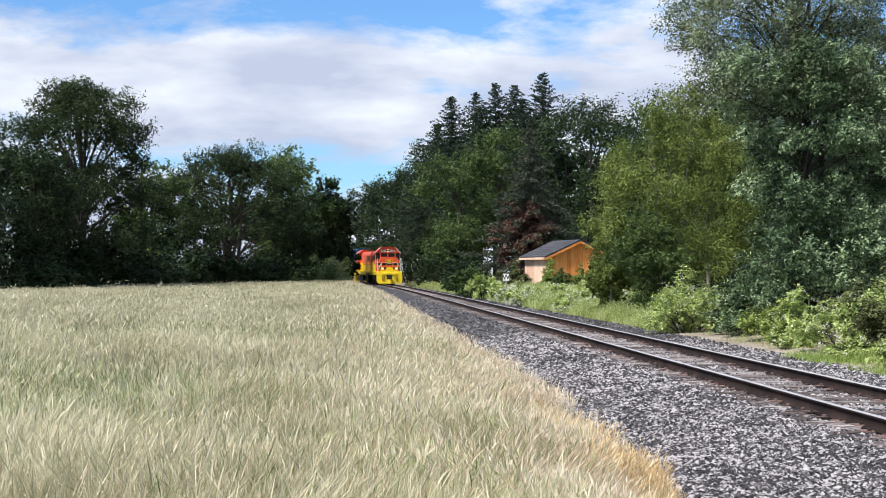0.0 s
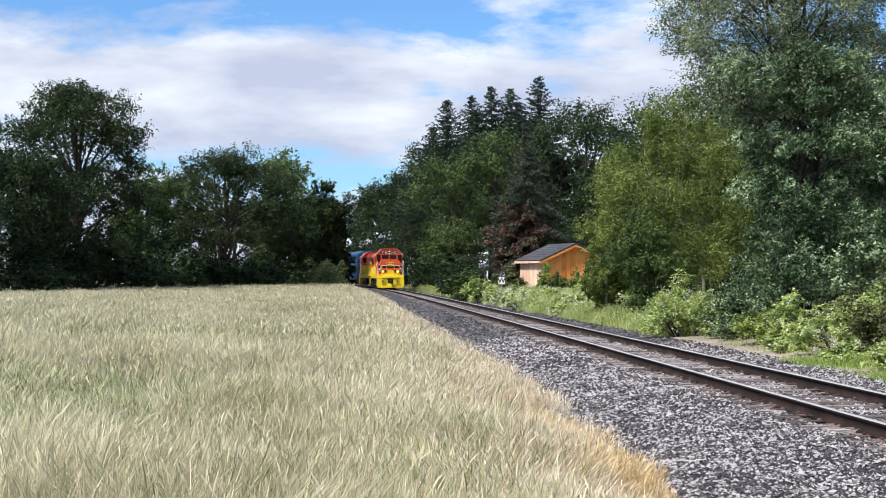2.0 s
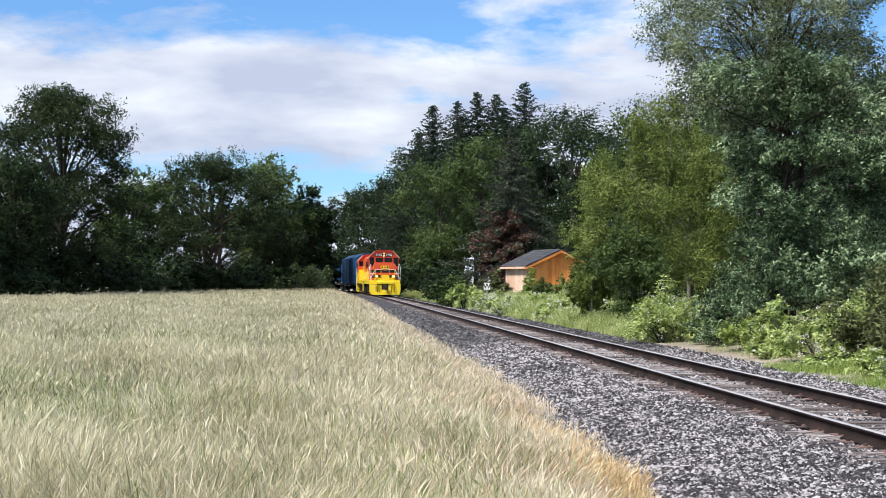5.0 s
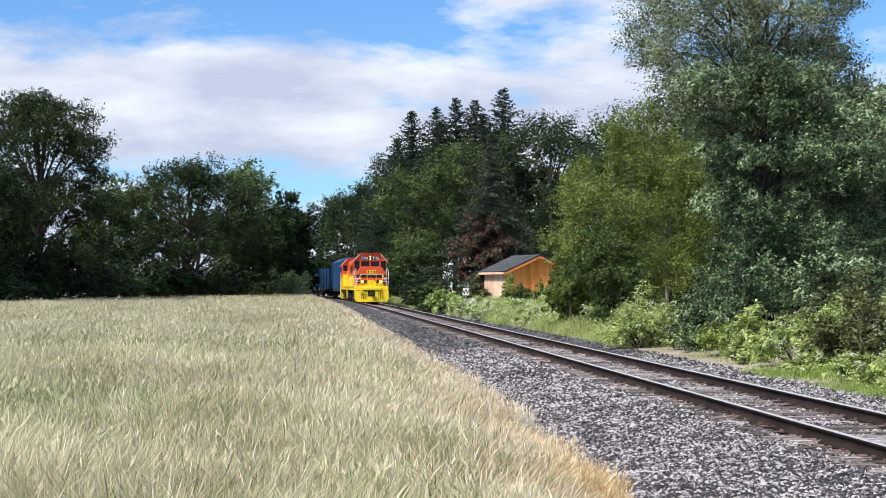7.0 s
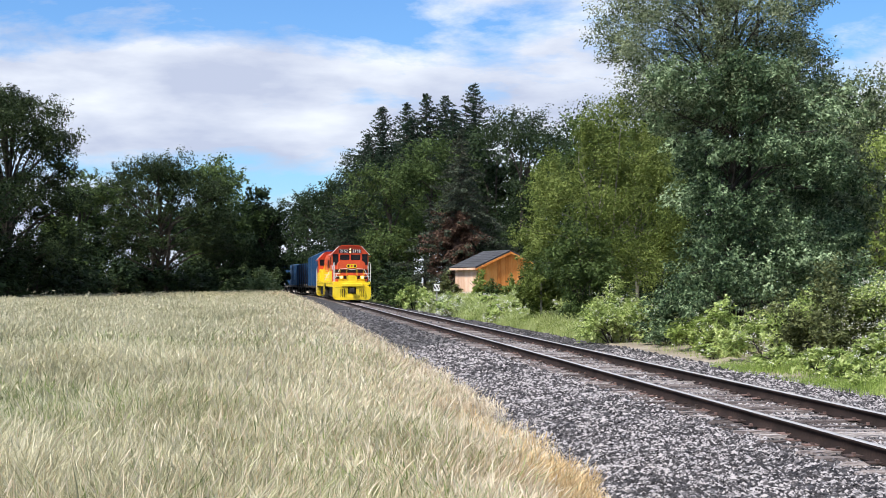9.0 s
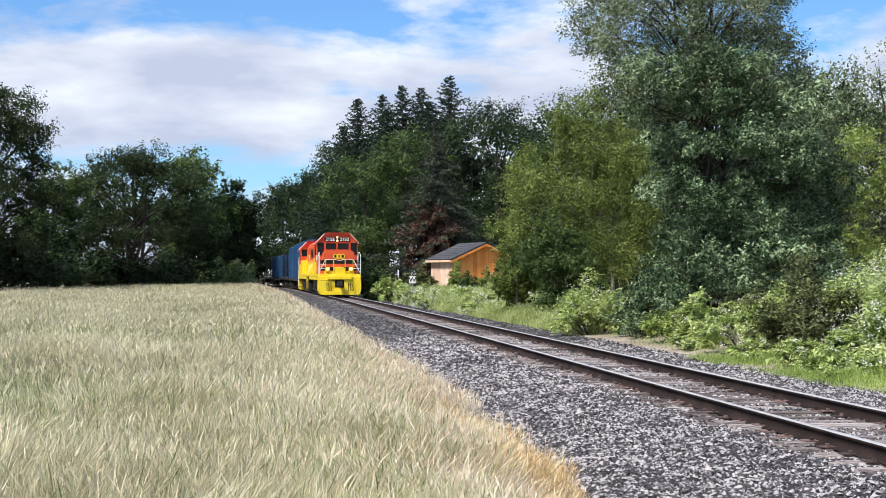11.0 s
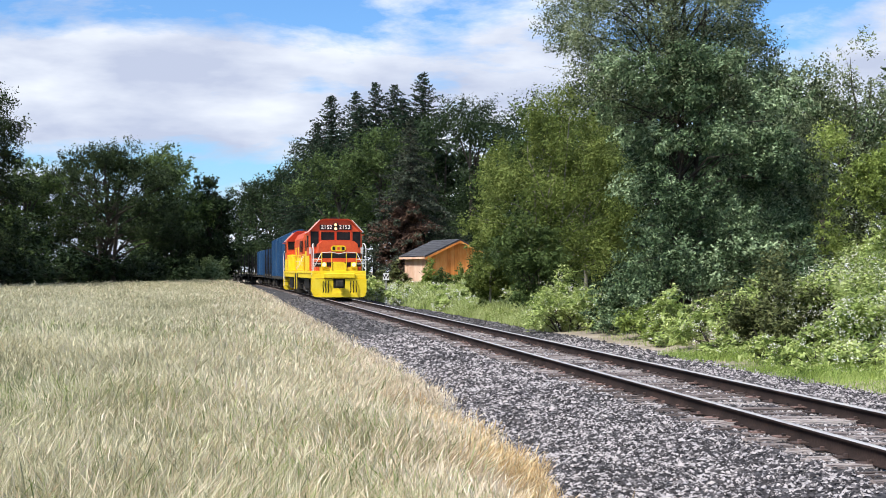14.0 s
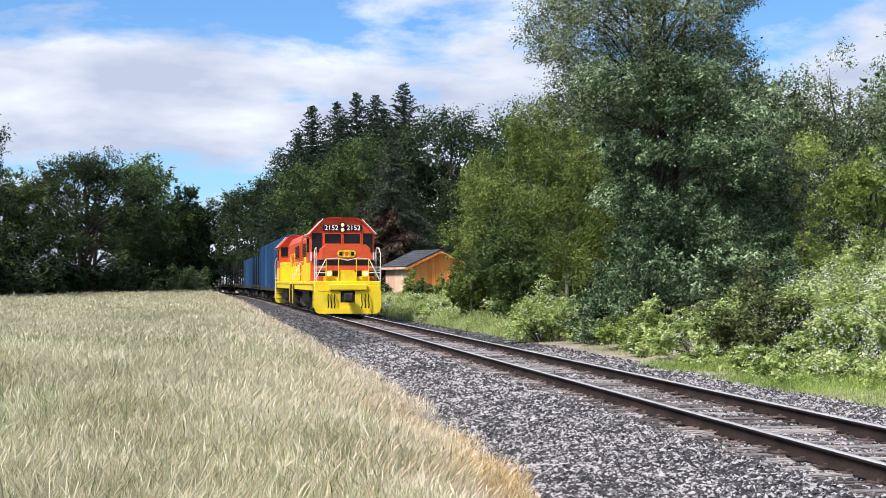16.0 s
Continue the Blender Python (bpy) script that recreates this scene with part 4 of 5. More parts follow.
def pane(parent, x0, x1, y, z0, z1, s=1, rim=None, name="window"):
    """A framed window in a wall that faces +-y."""
    bm = bmesh.new()
    box(bm, x0, x1, y - 0.02, y + 0.02, z0, z1)
    w = part(name, bm, M_GLASS, parent, "dark glass pane")
    bm = bmesh.new()
    t = 0.035
    for a in ((x0 - t, x1 + t, z0 - t, z0), (x0 - t, x1 + t, z1, z1 + t), (x0 - t, x0, z0, z1), (x1, x1 + t, z0, z1)):
        box(bm, a[0], a[1], y - 0.03, y + 0.035 * s if s > 0 else y + 0.03, a[2], a[3])
    part("frame", bm, rim or M_BLACK, w)
    return w


CAB = [(-1.54, 1.62), (1.54, 1.62), (1.56, 3.78), (1.50, 3.95), (0.92, 4.58), (0.70, 4.68), (-0.70, 4.68), (-0.92, 4.58), (-1.50, 3.95), (-1.56, 3.78)]


def locomotive(numbered):
    loco = tagged(new("locomotive"), "orange-red and yellow diesel locomotive with lit headlights" if numbered else "second orange-red and yellow diesel locomotive, coupled behind",
                  "locomotive", "locomotives of the train")
    # frame, deck and skirts
    bm = bmesh.new()
    box(bm, -1.2, 1.2, -8.3, 8.3, 1.05, 1.45)
    part("underframe", bm, M_UNDER, loco)
    bm = bmesh.new()
    box(bm, -1.56, 1.56, -8.5, 8.5, 1.45, 1.62, 0.02)
    part("walkway", bm, M_YELLOW, loco, "yellow walkway edge")
    for s in (-1, 1):
        bm = bmesh.new()
        box(bm, s * 1.50 - 0.02, s * 1.50 + 0.02, -6.6, 6.6, 1.18, 1.45)
        part("side_sill", bm, M_YELLOW, loco, "yellow side sill")
    bm = bmesh.new()
    prism(bm, [(-1.35, 0.55), (-1.1, 0.35), (1.1, 0.35), (1.35, 0.55), (1.35, 1.1), (-1.35, 1.1)], "y", -2.4, 2.4)
    part("fuel_tank", bm, M_BLACK, loco)
    # ends: pilot, steps, coupler, hoses
    for s in (-1, 1):
        bm = bmesh.new()
        prism(bm, [(-1.58, 1.16), (-1.58, 0.42), (-1.50, 0.18), (-1.36, 0.10), (1.36, 0.10), (1.50, 0.18), (1.58, 0.42), (1.58, 1.16), (0.34, 1.16), (0.34, 0.62), (-0.34, 0.62), (-0.34, 1.16)],
              "y", min(s * 8.52, s * 8.60), max(s * 8.52, s * 8.60))
        part("pilot_plate", bm, M_YELLOW if s > 0 else M_UNDER, loco, "yellow pilot plate" if s > 0 else "black rear pilot plate")
        bm = bmesh.new()
        prism(bm, [(-1.1, 0.10), (1.1, 0.10), (1.0, 0.36), (-1.0, 0.36)], "y", min(s * 8.6, s * 8.72), max(s * 8.6, s * 8.72))
        part("plow_lip", bm, M_YELLOW if s > 0 else M_UNDER, loco)
        bm = bmesh.new()
        box(bm, -1.56, 1.56, min(s * 8.3, s * 8.54), max(s * 8.3, s * 8.54), 1.16, 1.45, 0.02)
        box(bm, -0.9, 0.9, min(s * 8.54, s * 8.70), max(s * 8.54, s * 8.70), 1.20, 1.48, 0.03)
        part("end_sill", bm, M_YELLOW if s > 0 else M_UNDER, loco, "yellow end sill" if s > 0 else "black end sill")
        coupler(loco, s, 8.5)
        for x in (-0.98, -0.82, 0.62, 0.78, 0.92, -0.66):
            bm = bmesh.new()
            tube(bm, [(x, s * 8.62, 1.02), (x + 0.02, s * 8.74, 0.86), (x - 0.01, s * 8.72, 0.5), (x + 0.03, s * 8.66, 0.30)], 0.028, 0.028, 6)
            part("air_hose", bm, M_BLACK, loco)
        bm = bmesh.new()
        tube(bm, [(0.25, s * 8.70, 1.12), (0.5, s * 8.80, 1.16), (1.4, s * 8.80, 1.16)], 0.018, 0.018, 5)
        part("uncoupling_lever", bm, M_BLACK, loco)
        for sx in (-1, 1):
            for k, z in enumerate((0.42, 0.76, 1.12)):
                bm = bmesh.new()
                box(bm, min(sx * 1.12, sx * 1.56), max(sx * 1.12, sx * 1.56), min(s * 7.75, s * 8.35), max(s * 7.75, s * 8.35), z - 0.03, z)
                part("step", bm, M_UNDER, loco)
            bm = bmesh.new()
            box(bm, min(sx * 1.53, sx * 1.57), max(sx * 1.53, sx * 1.57), min(s * 7.62, s * 7.74), max(s * 7.62, s * 7.74), 0.36, 1.5)
            part("stepwell_side", bm, M_WHITE if s > 0 and not numbered else M_YELLOW, loco, "white step side" if s > 0 and not numbered else "yellow step side")
            # tall grab hoops at the corners
            bm = bmesh.new()
            tube(bm, [(sx * 1.54, s * 8.46, 1.05), (sx * 1.56, s * 8.46, 2.9), (sx * 1.50, s * 8.30, 3.18), (sx * 1.42, s * 7.95, 3.2), (sx * 1.42, s * 7.80, 3.0), (sx * 1.42, s * 7.80, 1.62)], 0.026 if s > 0 else 0.018, 0.026 if s > 0 else 0.018, 6)
            part("grab_hoop", bm, M_WHITE if s > 0 else M_YELLOW, loco, "white grab rail" if s > 0 else "yellow grab rail")
        # end railing
        bm = bmesh.new()
        tube(bm, [(-1.50, s * 8.46, 1.72), (-1.02, s * 8.46, 2.66), (-0.46, s * 8.46, 2.70), (0, s * 8.46, 2.60), (0.46, s * 8.46, 2.70), (1.02, s * 8.46, 2.66), (1.50, s * 8.46, 1.72)], 0.026, 0.026, 6)
        part("end_railing", bm, M_WHITE, loco, "white end railing")
        for z in (2.02, 2.28):
            for sx in (-1, 1):
                bm = bmesh.new()
                tube(bm, [(sx * 0.98, s * 8.46, z), (sx * 1.52, s * 8.46, z)], 0.02, 0.02, 5)
                part("railing_bar", bm, M_WHITE, loco, "white railing bar")
        for x in (-1.0, -0.42, 0.42, 1.0):
            bm = bmesh.new()
            tube(bm, [(x, s * 8.46, 1.5), (x, s * 8.46, 2.68)], 0.026, 0.026, 6)
            part("railing_post", bm, M_YELLOW, loco, "yellow railing post")
    # low nose with bands of black and red
    bm = bmesh.new()
    prism(bm, [(-1.16, 2.64), (1.16, 2.64), (1.12, 3.18), (0.92, 3.36), (-0.92, 3.36), (-1.12, 3.18)], "y", 5.6, 8.02)
    nose = part("nose", bm, M_RED, loco, "orange-red low nose")
    for z0, z1, mt in ((1.62, 1.86, M_RED), (1.86, 2.12, M_BLACK), (2.12, 2.36, M_RED), (2.36, 2.64, M_BLACK)):
        bm = bmesh.new()
        box(bm, -1.30, 1.30, 5.6, 8.03, z0, z1)
        part("nose_band", bm, mt, loco, "black band" if mt is M_BLACK else "red band")
    bm = bmesh.new()
    prism(bm, [(-0.42, 1.66), (-0.32, 1.58), (0.32, 1.58), (0.42, 1.66), (0.42, 2.0), (0.28, 2.14), (-0.28, 2.14), (-0.42, 2.0)], "y", 8.05, 8.42)
    part("walkover_plate", bm, M_YELLOW, loco, "yellow rounded plate over the coupler")
    # shield emblem: plain shapes
    bm = bmesh.new()
    disc(bm, (-0.27, 8.035, 2.92), (0, 1, 0), 0.17, 0.03, 16)
    disc(bm, (0.27, 8.035, 2.92), (0, 1, 0), 0.17, 0.03, 16)
    box(bm, -0.3, 0.3, 8.02, 8.05, 2.75, 3.09)
    emblem = part("emblem", bm, M_YELLOW, nose, "yellow oval emblem")
    for x in (-0.28, 0, 0.28):
        bm = bmesh.new()
        box(bm, x - 0.07, x + 0.07, 8.05, 8.06, 2.83, 3.01)
        part("emblem_mark", bm, M_BLACK if x else M_RED, emblem)
    # ditch lamps
    for sx in (-1, 1):
        bm = bmesh.new()
        box(bm, sx * 0.86 - 0.16, sx * 0.86 + 0.16, 8.15, 8.42, 1.78, 2.12, 0.04)
        prism(bm, [(sx * 0.42, 1.62), (sx * 1.10, 1.62), (sx * 1.10, 1.86), (sx * 0.70, 1.86), (sx * 0.42, 1.78)], "y", 8.12, 8.20)
        housing = part("ditch_lamp", bm, M_YELLOW, loco, "yellow ditch lamp housing")
        bm = bmesh.new()
        disc(bm, (sx * 0.86, 8.44, 1.98), (0, 1, 0), 0.12, 0.03, 16)
        part("lens", bm, M_LAMP if numbered else M_GLASS, housing, "lit lens" if numbered else "")
    # cab
    bm = bmesh.new()
    prism(bm, CAB, "y", 3.2, 5.9)
    cab = part("cab", bm, M_RED, loco, "orange-red cab with sloping roof edges")
    bm = bmesh.new()
    roof = [(x * 1.03, z + 0.03) for x, z in CAB[3:9]]
    prism(bm, [(1.58, 3.90)] + roof + [(-1.58, 3.90)] + [(x * 0.97, z - 0.03) for x, z in reversed(roof)], "y", 3.0, 6.05)
    part("roof_rim", bm, M_RED, cab, "cab roof edge")
    for sx in (-1, 1):
        pane(cab, min(sx * 0.06, sx * 0.86), max(sx * 0.06, sx * 0.86), 5.91, 3.45, 3.92, rim=M_RED, name="windshield")
        pane(cab, min(sx * 1.04, sx * 1.44), max(sx * 1.04, sx * 1.44), 5.91, 3.08, 3.92, rim=M_BLACK, name="door_window")
        pane(cab, min(sx * 0.95, sx * 1.42), max(sx * 0.95, sx * 1.42), 3.19, 3.30, 3.85, s=-1, rim=M_BLACK, name="rear_window")
        bm = bmesh.new()
        box(bm, min(sx * 1.55, sx * 1.58), max(sx * 1.55, sx * 1.58), 3.9, 5.2, 3.05, 3.72)
        part("side_window", bm, M_GLASS, cab, "dark side window")
        bm = bmesh.new()
        box(bm, min(sx * 1.55, sx * 1.80), max(sx * 1.55, sx * 1.80), 3.8, 5.3, 3.76, 3.80)
        part("sunshade", bm, M_RED, cab)
        bm = bmesh.new()
        box(bm, min(sx * 1.545, sx * 1.575), max(sx * 1.545, sx * 1.575), 3.22, 5.88, 1.64, 2.52)
        part("lower_cab_panel", bm, M_YELLOW, cab, "yellow lower cab side")
        # added white bars: the sun's glint along the roof edge, built as a part
        bm = bmesh.new()
        tube(bm, [(sx * 1.64, 2.98, 3.93), (sx * 1.64, 6.07, 3.93)], 0.03, 0.03, 5)
        tube(bm, [(sx * 0.95, 6.07, 4.65), (sx * 1.64, 6.07, 3.93)], 0.02, 0.02, 5)
        part("rim_glint", bm, M_WHITE, cab, "white strip standing for sun glint on the roof's edge")
        bm = bmesh.new()
        box(bm, sx * 0.54 - 0.40, sx * 0.54 + 0.40, 5.90, 5.98, 4.05, 4.36, 0.01)
        board = part("number_board", bm, M_BLACK, cab, "black number board")
        if numbered:
            lettering("number", "2152", 0.34, pose(sx * 0.54, 5.985, 4.205, 90, 0, 180), M_WHITE, board)
    bm = bmesh.new()
    box(bm, -0.13, 0.13, 5.9, 6.02, 4.00, 4.48, 0.03)
    lampbox = part("headlamp", bm, M_BLACK, cab, "twin headlamp housing")
    for z in (4.12, 4.36):
        bm = bmesh.new()
        disc(bm, (0, 6.03, z), (0, 1, 0), 0.085, 0.03, 16)
        part("lens", bm, M_LAMP if numbered else M_GLASS, lampbox, "lit lens" if numbered else "")
    for sx in (-1, 1):
        bm = bmesh.new()
        box(bm, sx * 1.52 - 0.03, sx * 1.52 + 0.03, 5.92, 6.06, 2.62, 3.02)
        part("mirror", bm, M_WHITE, cab, "pale folding mirror")
    # long hood with doors, radiator grilles, fans and exhaust
    bm = bmesh.new()
    prism(bm, [(-0.95, 1.62), (0.95, 1.62), (0.95, 3.95), (0.72, 4.38), (-0.72, 4.38), (-0.95, 3.95)], "y", -7.9, 3.2)
    hood = part("long_hood", bm, M_RED, loco, "orange-red long hood")
    for s in (-1, 1):
        bm = bmesh.new()
        box(bm, s * 0.965 - 0.015, s * 0.965 + 0.015, -7.8, 3.1, 1.66, 2.55)
        part("lower_panel", bm, M_YELLOW, hood, "yellow lower hood panel")
        for k in range(10):
            y = -7.3 + k * 1.0
            bm = bmesh.new()
            box(bm, s * 0.985 - 0.012, s * 0.985 + 0.012, y, y + 0.9, 2.62, 3.75, 0.006)
            part("hood_door", bm, M_RED, hood)
        for k in range(9):
            z = 3.0 + k * 0.085
            bm = bmesh.new()
            box(bm, s * 1.0 - 0.02, s * 1.0 + 0.02, -7.4, -4.6, z, z + 0.045)
            part("louvre", bm, M_BLACK, hood)
        bm = bmesh.new()
        tube(bm, [(s * 1.5, -7.7, 2.65), (s * 1.5, 3.0, 2.65)], 0.024, 0.024, 6)
        part("side_handrail", bm, M_YELLOW, loco, "yellow side handrail")
        for k in range(7):
            bm = bmesh.new()
            tube(bm, [(s * 1.5, -7.6 + k * 1.75, 1.6), (s * 1.5, -7.6 + k * 1.75, 2.66)], 0.016, 0.016, 5)
            part("stanchion", bm, M_YELLOW, loco, "yellow stanchion")
        # battery box beside the cab, yellow
        bm = bmesh.new()
        box(bm, min(s * 0.97, s * 1.52), max(s * 0.97, s * 1.52), 0.9, 3.15, 1.62, 2.85, 0.03)
        part("equipment_box", bm, M_YELLOW, loco, "yellow equipment box on the walkway")
    for y in (-6.9, -5.6, -3.0):
        bm = bmesh.new()
        disc(bm, (0, y, 4.44), (0, 0, 1), 0.52, 0.14, 20)
        part("roof_fan", bm, M_BLACK, hood)
    for y in (-0.6, 0.9):
        bm = bmesh.new()
        box(bm, -0.2, 0.2, y - 0.35, y + 0.35, 4.36, 4.62, 0.03)
        part("exhaust_stack", bm, M_BLACK, hood)
    bm = bmesh.new()
    for k, x in enumerate((-0.16, 0, 0.16)):
        tube(bm, [(x, 4.2 + 0.2 * k, 4.80), (x, 4.75 + 0.1 * k, 4.80)], 0.03, 0.075, 8)
    box(bm, -0.22, 0.22, 4.3, 4.5, 4.68, 4.78)
    part("horn", bm, M_BLACK, cab)
    wheels = truck(loco, 5.3, 2.74, 0.51, True) + truck(loco, -5.3, 2.74, 0.51, True)
    return loco, wheels, 0.51


def boxcar(half, top, crown):
    car = tagged(new("boxcar"), "tall blue steel boxcar with a sliding door" if top > 4.5 else "lower dark blue boxcar between flatcars", "rail car", "cars of the train")
    bm = bmesh.new()
    prism(bm, [(-1.5, 1.1), (1.5, 1.1), (1.5, top), (0.5, top + crown * 0.9), (0, top + crown), (-0.5, top + crown * 0.9), (-1.5, top)], "y", -half, half)
    body = part("body", bm, M_BLUE, car)
    for s in (-1, 1):
        n = int(half * 2.1)
        for k in range(n + 1):
            y = -half + 0.1 + k * (2 * half - 0.2) / n
            if abs(y) < 1.6:
                continue
            bm = bmesh.new()
            box(bm, min(s * 1.5, s * 1.56), max(s * 1.5, s * 1.56), y - 0.05, y + 0.05, 1.15, top - 0.05)
            part("rib", bm, M_BLUE, body)
        bm = bmesh.new()
        box(bm, min(s * 1.5, s * 1.58), max(s * 1.5, s * 1.58), -1.5, 1.5, 1.25, top - 0.2, 0.02)
        part("sliding_door", bm, M_BLUE, body)
        bm = bmesh.new()
        box(bm, min(s * 1.4, s * 1.52), max(s * 1.4, s * 1.52), -half, half, 0.92, 1.14)
        part("side_sill", bm, M_UNDER, car)
        for e in (-1, 1):
            bm = bmesh.new()
            for k in range(6):
                tube(bm, [(e * 1.1, s * (half + 0.08), 1.4 + k * 0.42), (e * 1.45, s * (half + 0.08), 1.4 + k * 0.42)], 0.02, 0.02, 4)
            tube(bm, [(e * 1.1, s * (half + 0.08), 0.8), (e * 1.1, s * (half + 0.08), 3.6)], 0.02, 0.02, 4)
            tube(bm, [(e * 1.45, s * (half + 0.08), 0.8), (e * 1.45, s * (half + 0.08), 3.6)], 0.02, 0.02, 4)
            part("end_ladder", bm, M_BLUE, car)
        for k in range(int((top - 1.5) / 0.5)):
            bm = bmesh.new()
            box(bm, -1.35, 1.35, min(s * half, s * (half + 0.06)), max(s * half, s * (half + 0.06)), 1.5 + k * 0.5, 1.68 + k * 0.5, 0.02)
            part("end_corrugation", bm, M_BLUE, body)
        coupler(car, s, half + 0.1)
    bm = bmesh.new()
    box(bm, -0.3, 0.3, -half, half, 0.75, 1.1)
    part("centre_sill", bm, M_UNDER, car)
    return car, truck(car, half - 2.0, 1.73, 0.42, False) + truck(car, 2.0 - half, 1.73, 0.42, False), 0.42


def stake_car():
    car = tagged(new("stake_flatcar"), "empty flatcar with dark upright stakes and a worn plank deck", "rail car", "cars of the train")
    bm = bmesh.new()
    box(bm, -1.35, 1.35, -8.3, 8.3, 0.88, 1.14)
    part("frame", bm, M_UNDER, car)
    for k in range(22):
        y = -8.2 + k * 0.746
        bm = bmesh.new()
        box(bm, -1.4, 1.4, y, y + 0.70, 1.14, 1.22)
        part("deck_plank", bm, M_DECK, car)
    for s in (-1, 1):
        for k in range(5):
            y = -7.2 + k * 3.6
            bm = bmesh.new()
            prism(bm, [(s * 1.36, 0.95), (s * 1.48, 0.95), (s * 1.45, 4.0), (s * 1.38, 4.0)], "y", y - 0.045, y + 0.045)
            part("stake", bm, M_BLACK, car, "dark steel stake")
        for k in range(5):
            y = -7.2 + k * 3.6
            bm = bmesh.new()
            box(bm, min(s * 1.4, s * 1.52), max(s * 1.4, s * 1.52), y - 0.14, y + 0.14, 0.95, 1.3)
            part("stake_pocket", bm, M_UNDER, car)
        coupler(car, s, 8.3)
    return car, truck(car, 6.2, 1.73, 0.42, False) + truck(car, -6.2, 1.73, 0.42, False), 0.42


# vehicle, metres behind the train's nose, half its truck spacing, heading
TRAIN = []


def build_train():
    for maker, back, half, turned in ((lambda: locomotive(True), 8.7, 5.3, 0), (lambda: locomotive(False), 26.9, 5.3, 180), (lambda: boxcar(10.4, 4.5, 0.55), 47.8, 7.9, 0), (stake_car, 68.4, 6.2, 0),
                                      (lambda: boxcar(7.9, 3.9, 0.2), 86.5, 5.9, 0), (stake_car, 104.6, 6.2, 0), (stake_car, 122.6, 6.2, 0), (stake_car, 140.6, 6.2, 0), (stake_car, 158.6, 6.2, 0)):
        ob, wheels, r = maker()
        TRAIN.append((ob, wheels, r, back, half, turned))


build_train()


def nose_at(t):
    """How far along the track the train's nose stands at t seconds."""
    return float(np.interp(181.0 - 6.05 * t - 0.0605 * t * t, LINE_Y, LINE_S))


def motions():
    for ob, wheels, r, back, half, turned in TRAIN:
        rows = []
        for i in range(33):
            t = i * 0.5
            s = nose_at(t) + back
            a, b = on_line(s - half)[0], on_line(s + half)[0]
            d = a - b
            rows.append((t, Matrix.Translation((a + b) / 2) @ pose(0, 0, 0, 0, 0, math.degrees(math.atan2(d.y, d.x)) - 90 + turned)))
        walk(ob, rows)
        sign = 1 if turned else -1
        for w in wheels:
            base = w.location.copy()
            rows = []
            for i in range(161):
                t = i * 0.1
                rows.append((t, Matrix.Translation(base) @ Matrix.Rotation(sign * (nose_at(0) - nose_at(t)) / r, 4, "X")))
            walk(w, rows)


# ---- ground cover ----
def blades(rng, x, y, z, height, width, head, lean, bend=0.25, head_len=0.22, tufts=1):
    """Grass stems, each with a nodding seed head of one or more slim tufts. Arrays of n."""
    n = len(x)
    a = rng.uniform(0, np.pi, n)
    side = np.stack([np.cos(a), np.sin(a), np.zeros(n)], 1)
    # stems lean together in small swirls
    sx = 0.16 * np.sin(x * 3.1 + 2.0 * np.sin(y * 1.3)) + 0.10 * np.sin(y * 4.3 + x)
    sy = 0.14 * np.sin(y * 2.7 + 2.2 * np.sin(x * 1.1))
    tip = np.stack([lean[0] + sx + rng.normal(0, bend, n), lean[1] + sy + rng.normal(0, bend, n), np.ones(n)], 1)
    p0 = np.stack([x, y, z], 1)
    p1 = p0 + tip * np.array([0.45, 0.45, 1]) * (height * (1 - head_len))[:, None]
    w = width[:, None] * side
    quads = [np.stack([p0 - w, p0 + w, p1], 1)]
    for k in range(tufts):
        droop = np.stack([tip[:, 0] * 1.9, tip[:, 1] * 1.9, np.full(n, 0.8)], 1)
        if tufts > 1:
            droop = droop + rng.normal(0, 0.32, (n, 3))
        q0 = p1 + (p0 - p1) * (0.03 + 0.09 * k)
        q2 = q0 + droop * (height * head_len * rng.uniform(0.6, 1.15, n))[:, None]
        b = rng.uniform(0, np.pi, n)
        h = head[:, None] * np.stack([np.cos(b), np.sin(b), np.zeros(n)], 1)
        quads.append(np.stack([q0, (q0 + q2) / 2 + h, q2], 1))
    v = np.stack(quads, 1).reshape(-1, 3)
    f = np.arange(len(v)).reshape(-1, 3)
    return v, f, np.tile([0] + [1] * tufts, n)


def merge(sets):
    vs, fs, ms, k = [], [], [], 0
    for v, f, m in sets:
        vs.append(v)
        fs.append(f + k)
        ms.append(m)
        k += len(v)
    return np.concatenate(vs), np.concatenate(fs), np.concatenate(ms)


def wave(x, y):
    """Slow unevenness of the crop."""
    return 0.5 * np.sin(x * 0.31 + 1.3 * np.sin(y * 0.17)) + 0.5 * np.sin(y * 0.23 + x * 0.11 + 2.0)


def field_region(rng, y0, y1, density, left):
    """Random places in the field between the trees and the trackbed."""
    x0, x1 = -left(y1), float(track_x(y0)) - 3.0
    n = int((x1 - x0) * (y1 - y0) * density)
    x, y = rng.uniform(x0, x1, n), rng.uniform(y0, y1, n)
    o = x - track_x(y)
    d = -o - np.interp(y, [10, 18, 28, 45, 70, 120], [4.4, 4.0, 3.8, 3.75, 3.7, 3.4]) + 0.14 * np.sin(y * 1.7) + 0.12 * np.sin(y * 4.1)
    ok = (d > 0) & (x > -left(y)) & (np.hypot(x, y) > 3.2)
    return x[ok], y[ok], o[ok], d[ok]


